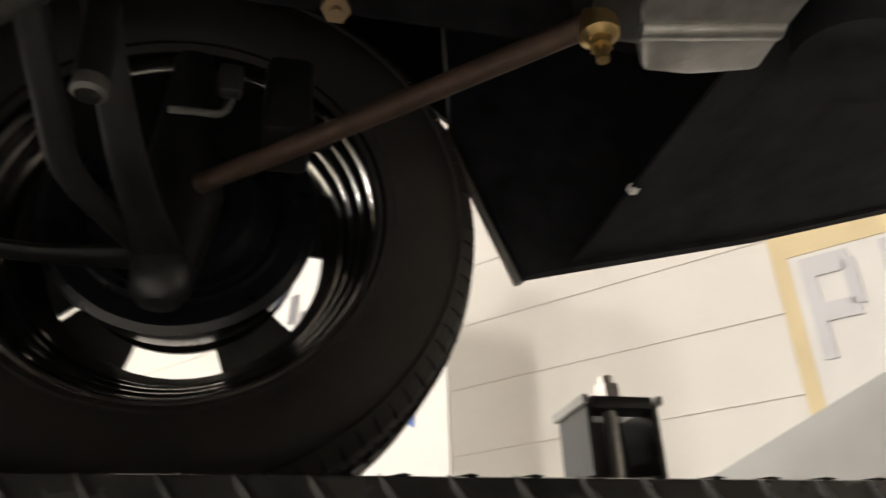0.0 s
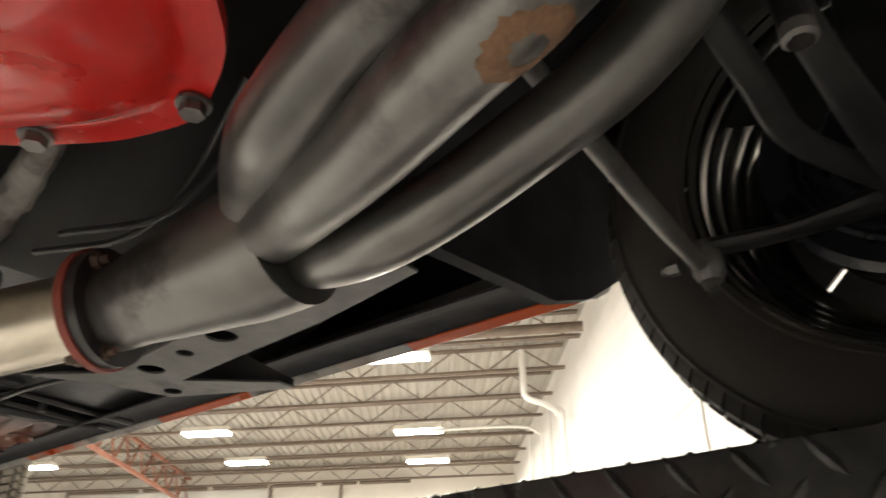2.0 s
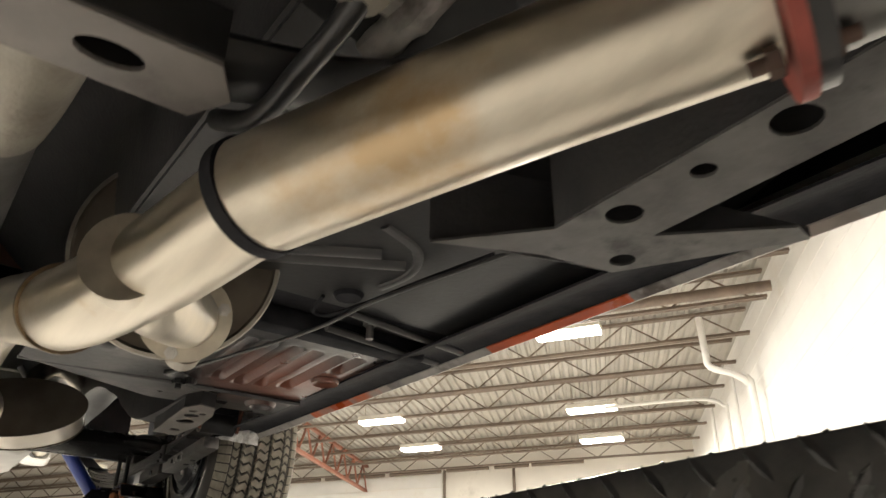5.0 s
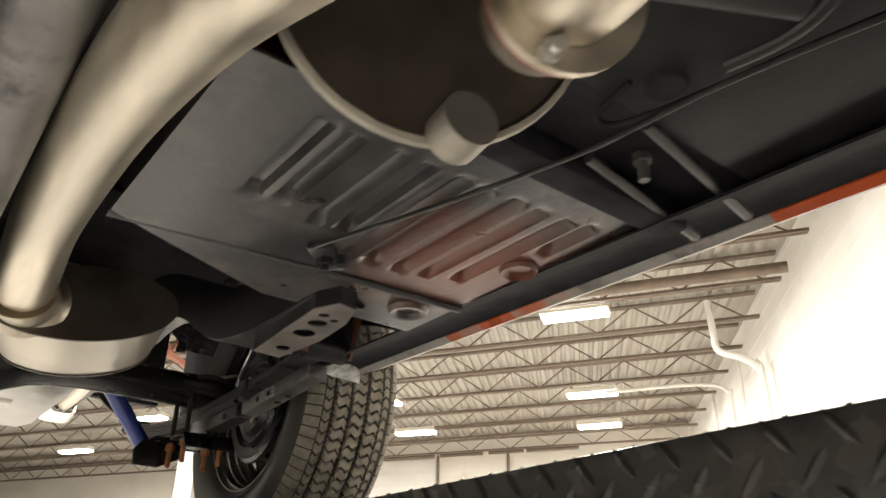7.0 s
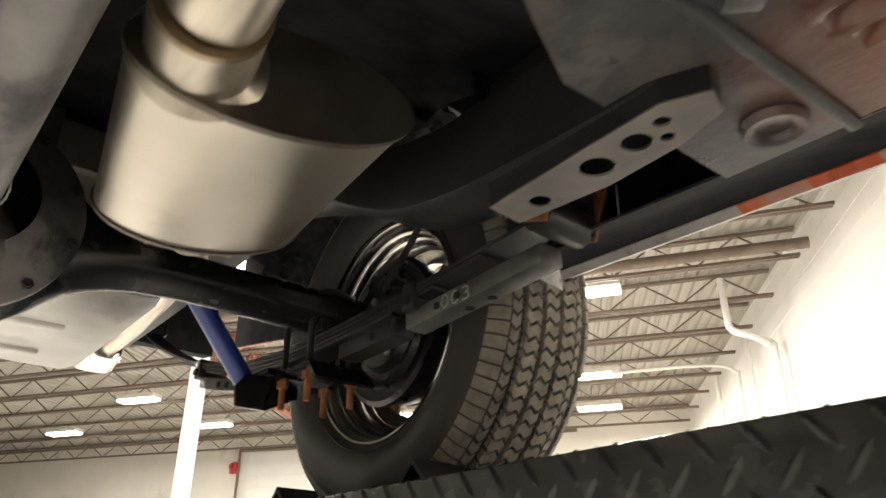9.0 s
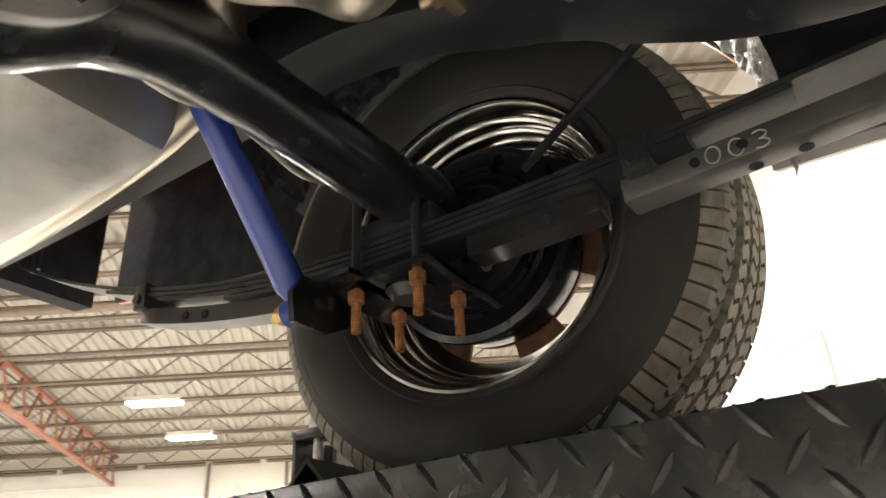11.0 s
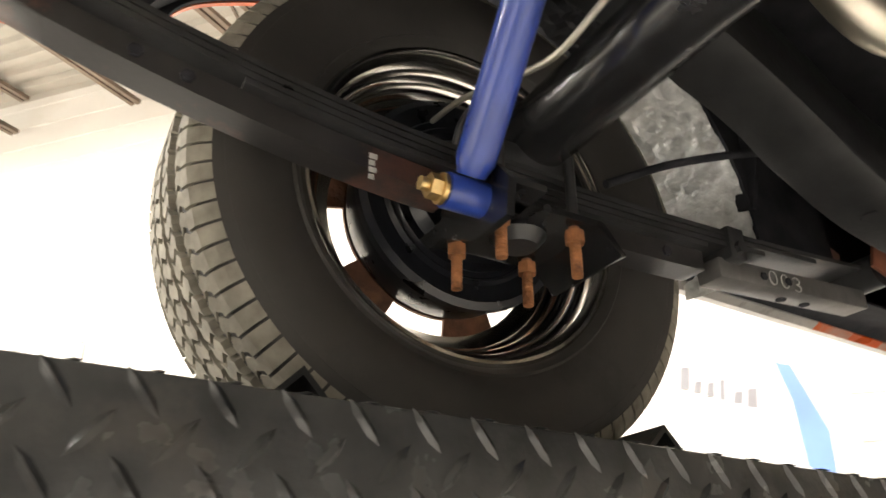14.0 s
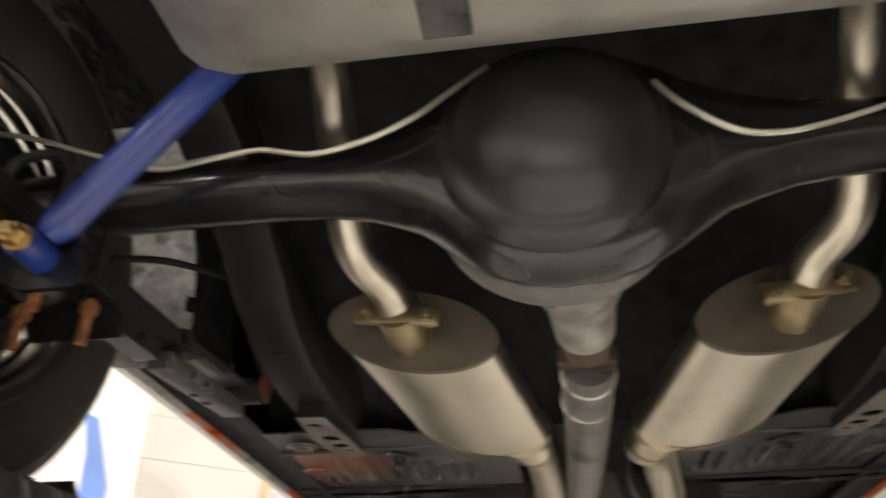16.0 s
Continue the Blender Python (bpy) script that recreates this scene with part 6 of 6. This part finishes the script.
# ---- front suspension, engine and gearbox
def front_suspension(s):
    X = lambda x: s * x

    def pts(*ps):
        return [(X(x), y, z) for x, y, z in ps]
    bm = bmesh.new()
    add_tube(bm, pts((-0.36, -0.100, 2.225), (-0.45, -0.095, 2.120), (-0.54, -0.086, 2.066), (-0.61, -0.078, 2.044), (-0.69, -0.067, 2.030)), [0.013, 0.014, 0.015, 0.018, 0.022], seg=14, n=5, flat=0.55)
    arm = part("lower_arm", bm, "armblack", CAR, "black pressed lower control arm")
    part("arm_web", tube(pts((-0.36, -0.160, 2.24), (-0.45, -0.148, 2.135), (-0.54, -0.140, 2.082), (-0.60, -0.132, 2.056), (-0.68, -0.085, 2.035)), 0.014, seg=12, flat=0.55), "armblack", arm)
    part("ball_joint", lathe([(0.0, -0.03), (0.018, -0.028), (0.028, -0.015), (0.03, 0.01), (0.02, 0.035), (0.012, 0.05)], (X(-0.70), -0.065, 2.012), "z", 20), "satin", arm, "dark ball joint")
    part("pivot_bush", lathe([(0.006, -0.005), (0.006, 0.004), (0.012, 0.005), (0.012, -0.005), (0.009, -0.008)], (X(-0.45), -0.087, 2.036), "z", 20), "worn", arm, "steel pivot washer")
    part("bush_stem", tube(pts((-0.45, -0.087, 2.04), (-0.45, -0.09, 2.11)), 0.012, seg=14, curved=False), "armblack", arm)
    part("strut_rod", tube(pts((-0.64, -0.035, 2.083), (-0.53, 0.10, 2.092), (-0.40, 0.255, 2.103)), 0.0095, seg=14), "darkrust", CAR, "rusty brown strut rod")
    bm = bmesh.new()
    add_lathe(bm, [(0.0, -0.014), (0.010, -0.014), (0.015, -0.010), (0.016, 0.0), (0.010, 0.016)], (X(-0.398), 0.262, 2.102), "z", 20)
    add_bolt(bm, (X(-0.398), 0.262, 2.09), (0, 0, -1), 0.009, 0.009, 0.012, 0.005)
    part("rod_nut", bm, "brass", CAR, "yellow zinc strut rod nut")
    tr = part("tie_rod", tube(pts((-0.30, -0.224, 2.024), (-0.43, -0.235, 2.013), (-0.56, -0.246, 2.005), (-0.655, -0.253, 2.002)), [0.0075, 0.0092, 0.0092, 0.0075], seg=14), "worn", CAR, "steel tie rod sleeve")
    bm = bmesh.new()
    add_lathe(bm, [(0.0, -0.020), (0.011, -0.018), (0.016, -0.008), (0.016, 0.010), (0.009, 0.026)], (X(-0.684), -0.255, 2.012), "z", 18)
    add_bolt(bm, (X(-0.686), -0.256, 1.994), (0, 0, -1), 0.008, 0.006, 0.008, 0.004)
    add_bolt(bm, (X(-0.655), -0.272, 2.005), (0, -1, 0), 0.008, 0.012, 0.006, 0.005)
    part("tie_rod_end", bm, "worn", tr)
    part("steering_arm", tube(pts((-0.684, -0.25, 2.03), (-0.71, -0.18, 2.035), (-0.735, -0.10, 2.05)), [0.013, 0.012, 0.018], seg=12, flat=0.7), "armblack", CAR, "black steering arm")
    bm = bmesh.new()
    add_tube(bm, pts((-0.705, -0.065, 2.02), (-0.73, -0.065, 2.12), (-0.70, -0.065, 2.28)), [0.03, 0.045, 0.02], seg=14)
    part("knuckle", bm, "armblack", CAR)
    bm = bmesh.new()
    add_bar(bm, (X(-0.66), 0.04, 2.14), (X(-0.68), 0.04, 2.25), 0.05, 0.07, bevel=0.01)
    part("caliper", bm, "armblack", CAR)


for s in (1, -1):
    front_suspension(s)

# small fittings on the rail, apron and valance
part("line_clip", tube([(-0.452, -0.036, 2.026), (-0.450, -0.018, 2.025), (-0.452, -0.002, 2.027), (-0.455, 0.003, 2.042)], 0.0028, seg=8, n=3), "worn", CAR, "dull brake line clip")
part("rail_bracket", box(-0.457, -0.444, -0.006, 0.010, 2.042, 2.066, bevel=0.003), "satin", CAR, "dark steel rail bracket")
part("line_fitting", bolt((-0.50, 0.075, 2.19), (0.4, 0, -1), 0.013, 0.012, 0.008, 0.005), "heated", CAR, "brass coloured line fitting")
part("valance_bolt", bolt((-0.650, 0.413, 2.130), (1, -0.3, -0.8), 0.007, 0.005, 0.008, 0.003), "zinc", CAR, "bright valance bolt")
# crossmember, pulley, bumper bracket at the very front
part("front_crossmember", box(-0.42, 0.42, 0.25, 0.33, 2.105, 2.18, bevel=0.012), "satin", CAR, "black front crossmember")
part("engine_crossmember", tube([(-0.46, 0.09, 2.20), (-0.2, 0.10, 2.20), (0, 0.10, 2.20), (0.2, 0.10, 2.20), (0.46, 0.09, 2.20)], 0.035, seg=12, flat=0.8), "satin", CAR)
GROUP[0] = moved(1, -0.085, -0.185, -0.10)
bm = bmesh.new()
add_prism(bm, [(-0.291, 0.471), (-0.353, 0.501), (-0.351, 0.543), (-0.335, 0.595), (-0.255, 0.585), (-0.225, 0.585), (-0.251, 0.471)], "z", 2.20, 2.23, bevel=0.006)
brk = part("mount_bracket", bm, "zinc", CAR, "bright bare metal bracket under the radiator")
part("bracket_rib", tube([(-0.31, 0.48, 2.199), (-0.290, 0.585, 2.199)], 0.008, seg=12, curved=False, flat=0.6), "zinc", brk)
part("lower_hose", tube([(-0.312, 0.672, 2.20), (-0.302, 0.692, 2.28), (-0.282, 0.722, 2.42)], 0.052, seg=28), "deepblack", CAR, "black rubber hose")
GROUP[0] = moved(1, -0.03, 0.0, 0.0)
part("engine_block", box(-0.22, 0.22, -0.42, 0.35, 2.22, 2.70, bevel=0.03), "deepblack", CAR, "black engine block")
bm = bmesh.new()
add_box(bm, -0.12, 0.12, -0.25, 0.22, 2.10, 2.24, bevel=0.02)
part("oil_pan", bm, "deepblack", CAR, "black oil pan")


def red_cover():
    """Red sheet cover with a dished middle and a flat bolted border, tilted under the bell housing."""
    out = [(-0.125, -0.47), (-0.10, -0.54), (-0.05, -0.60), (0.0, -0.635), (0.04, -0.66), (0.14, -0.68), (0.20, -0.60), (0.20, -0.30), (0.10, -0.26), (0.0, -0.29), (-0.09, -0.38)]

    def zed(x, y):
        return 2.0 + 0.10 * max(0, -x - 0.02) * 4 * 0.35 + 0.06 * (-(y + 0.6))
    bm = bmesh.new()
    cx, cy = 0.05, -0.47
    rings = []
    for k, dz in ((1.0, 0.012), (1.0, 0.0), (0.87, 0.0), (0.82, -0.004), (0.70, -0.020), (0.45, -0.032), (0.2, -0.036)):
        rings.append([bm.verts.new((cx + (x - cx) * k, cy + (y - cy) * k, zed(x, y) + dz)) for x, y in smooth2(out)])
    for a, b in zip(rings, rings[1:]):
        m = len(a)
        for j in range(m):
            bm.faces.new((a[j], a[(j + 1) % m], b[(j + 1) % m], b[j]))
    bm.faces.new(rings[-1])
    cov = part("bell_housing_cover", bm, "red", CAR, "glossy red bell housing cover")
    bm = bmesh.new()
    for x, y in ((-0.108, -0.452), (-0.050, -0.572), (0.10, -0.645), (-0.02, -0.33)):
        add_tube(bm, [(x, y, zed(x, y) - 0.001), (x, y, zed(x, y) - 0.004)], 0.013, seg=16, curved=False)
        add_bolt(bm, (x, y, zed(x, y) - 0.004), (0, 0, -1), 0.0095, 0.008)
    part("cover_bolt", bm, "worn", cov, "dark steel cover bolt")


def smooth2(poly):
    """A closed outline with rounded corners."""
    n = len(poly)
    out = []
    for i in range(n):
        a, b, c = Vector(poly[i - 1]), Vector(poly[i]), Vector(poly[(i + 1) % n])
        p, q = b.lerp(a, 0.3), b.lerp(c, 0.3)
        for t in (0, 0.33, 0.67, 1.0):
            out.append(tuple(p.lerp(b, t).lerp(b.lerp(q, t), t)))
    return out


GROUP[0] = moved(1, -0.115, 0.019, 0.022)
red_cover()


def gearbox():
    """Cast case with a sloping pan, its tail, drain boss, crossmember and the lines beside it."""
    bm = bmesh.new()
    front = [(-0.133, 2.30), (-0.136, 2.10), (-0.134, 2.020), (-0.128, 2.013), (-0.036, 1.972), (-0.026, 1.968), (0.11, 1.966), (0.15, 1.99), (0.155, 2.30)]
    rear = [(-0.130, 2.28), (-0.132, 2.10), (-0.130, 1.996), (-0.122, 1.986), (-0.06, 1.981), (-0.02, 1.979), (0.11, 1.976), (0.145, 1.99), (0.15, 2.28)]
    rows = [[(x * 1.12, -0.50, z + 0.02) for x, z in front], [(x, -0.61, z) for x, z in front], [(x, -0.775, z) for x, z in front], [(x, -0.797, z) for x, z in rear], [(x, -0.838 - 0.10 * (x + 0.13), z) for x, z in rear]]
    vr = [[bm.verts.new(p) for p in row] for row in rows]
    for p, q in zip(vr, vr[1:]):
        for k in range(len(p) - 1):
            bm.faces.new((p[k], p[k + 1], q[k + 1], q[k]))
    bm.faces.new(vr[-1])
    bm.faces.new(vr[0][::-1])
    bmesh.ops.bevel(bm, geom=[e for e in bm.edges if e.is_manifold and e.calc_face_angle(0) > 0.5], offset=0.004, segments=2, affect="EDGES", profile=0.5)
    g = part("gearbox", bm, "alloy", CAR, "beige cast aluminium gearbox")
    part("tail_housing", tube([(0.0, -0.84, 2.085), (0.0, -0.95, 2.075), (0.0, -1.10, 2.06), (0.0, -1.17, 2.055)], [0.075, 0.06, 0.052, 0.045], seg=24), "alloy", g)
    # raised block with a square plug, and a joint flange along the side
    part("raised_block", box(-0.058, 0.06, -0.695, -0.62, 1.955, 2.0, bevel=0.006), "alloy", g)
    part("square_plug", box(-0.074, -0.0582, -0.688, -0.668, 1.970, 1.990, bevel=0.002), "worn", g, "dark square drain plug")
    part("joint_flange", box(-0.146, -0.1362, -0.79, -0.50, 2.030, 2.048, bevel=0.002), "alloy", g)
    bm = bmesh.new()
    for y in (-0.57, -0.66, -0.755):
        add_bolt(bm, (-0.1462, y, 2.039), (-1, 0, 0), 0.008, 0.007)
    part("case_bolt", bm, "satin", g)
    part("drain_boss", tube([(-0.125, -0.818, 2.008), (-0.162, -0.824, 2.010)], 0.021, seg=20, curved=False), "alloy", g)
    part("drain_plug", bolt((-0.162, -0.824, 2.010), (-1, -0.1, 0.05), 0.015, 0.011), "zinc", g)
    bm = bmesh.new()
    add_tube(bm, [(-0.132, -0.785, 2.045), (-0.158, -0.787, 2.042)], 0.012, seg=14, curved=False)
    add_tube(bm, [(-0.132, -0.805, 2.050), (-0.150, -0.806, 2.050)], 0.009, seg=14, curved=False)
    part("sensor", bm, "worn", g)
    part("cooler_line", tube([(-0.140, -0.785, 2.045), (-0.150, -0.820, 1.998), (-0.151, -0.90, 1.990), (-0.150, -0.965, 1.992), (-0.140, -1.02, 2.02)], 0.0085, seg=14), "satin", CAR, "dark steel line under the gearbox")
    # punched crossmember with an oval hole
    bm = plate_with_holes([(-0.060, -0.968), (0.17, -0.968), (0.17, -0.908), (-0.060, -0.908), (-0.070, -0.938)], [(-0.027, -0.938, 0.012), (0.07, -0.938, 0.012)], 1.976, 1.980)
    for v in bm.verts:
        v.co.x *= 1.75
    cm = part("gearbox_mount", bm, "boxplate", CAR, "grey punched gearbox crossmember", smooth=0)
    bm = bmesh.new()
    for y in (-0.970, -0.910):
        add_box(bm, -0.105, 0.30, y, y + 0.004, 1.9802, 2.02)
    part("mount_wall", bm, "satin", cm)
    part("mount_arm", tube([(-0.10, -0.938, 1.998), (-0.15, -0.936, 2.010), (-0.20, -0.934, 2.026), (-0.27, -0.930, 2.060)], 0.030, seg=12, flat=0.5), "satin", cm)
    # wrapped line beside the gearbox, with a crumpled foil sleeve
    bm = add_tube(bmesh.new(), [(-0.195, -0.56, 2.145), (-0.215, -0.68, 2.135), (-0.228, -0.77, 2.120), (-0.235, -0.835, 2.108), (-0.232, -0.885, 2.085), (-0.215, -0.93, 2.06)], [0.015, 0.016, 0.018, 0.019, 0.017, 0.012], seg=14, n=10)
    for v in bm.verts:
        v.co += Vector((0, 0, 1)) * 0.004 * noise.noise(v.co * 45) + Vector((1, 0, 0)) * 0.003 * noise.noise(v.co * 70)
    part("wrapped_line", bm, "primer", CAR, "pale wrapped line beside the gearbox", smooth=25)
    for k, dy in ((0, 0.0), (1, -0.06)):
        part("fuel_line", tube([(-0.29, -0.42 + dy, 2.12), (-0.315, -0.54 + dy, 2.075), (-0.31, -0.64 + dy, 2.05), (-0.27, -0.76 + dy, 2.06)], 0.004, seg=8), "satin", CAR, "thin black line")


GROUP[0] = PLAIN
gearbox()
part("hand_brake_cable", tube([(-0.552, -1.04, 2.078), (-0.544, -1.075, 2.072), (-0.522, -1.162, 2.070), (-0.499, -1.26, 2.070), (-0.482, -1.349, 2.070), (-0.476, -1.42, 2.070), (-0.468, -1.489, 2.070), (-0.432, -1.629, 2.070), (-0.384, -1.788, 2.070), (-0.372, -1.835, 2.072)], 0.0028, seg=8), "satin", CAR, "thin black hand brake cable")
part("fuel_line", tube([(-0.53, -1.15, 2.078), (-0.505, -1.27, 2.078), (-0.488, -1.37, 2.078), (-0.47, -1.44, 2.079), (-0.445, -1.445, 2.080), (-0.436, -1.40, 2.085)], 0.003, seg=10), "deepblack", CAR, "painted fuel line")
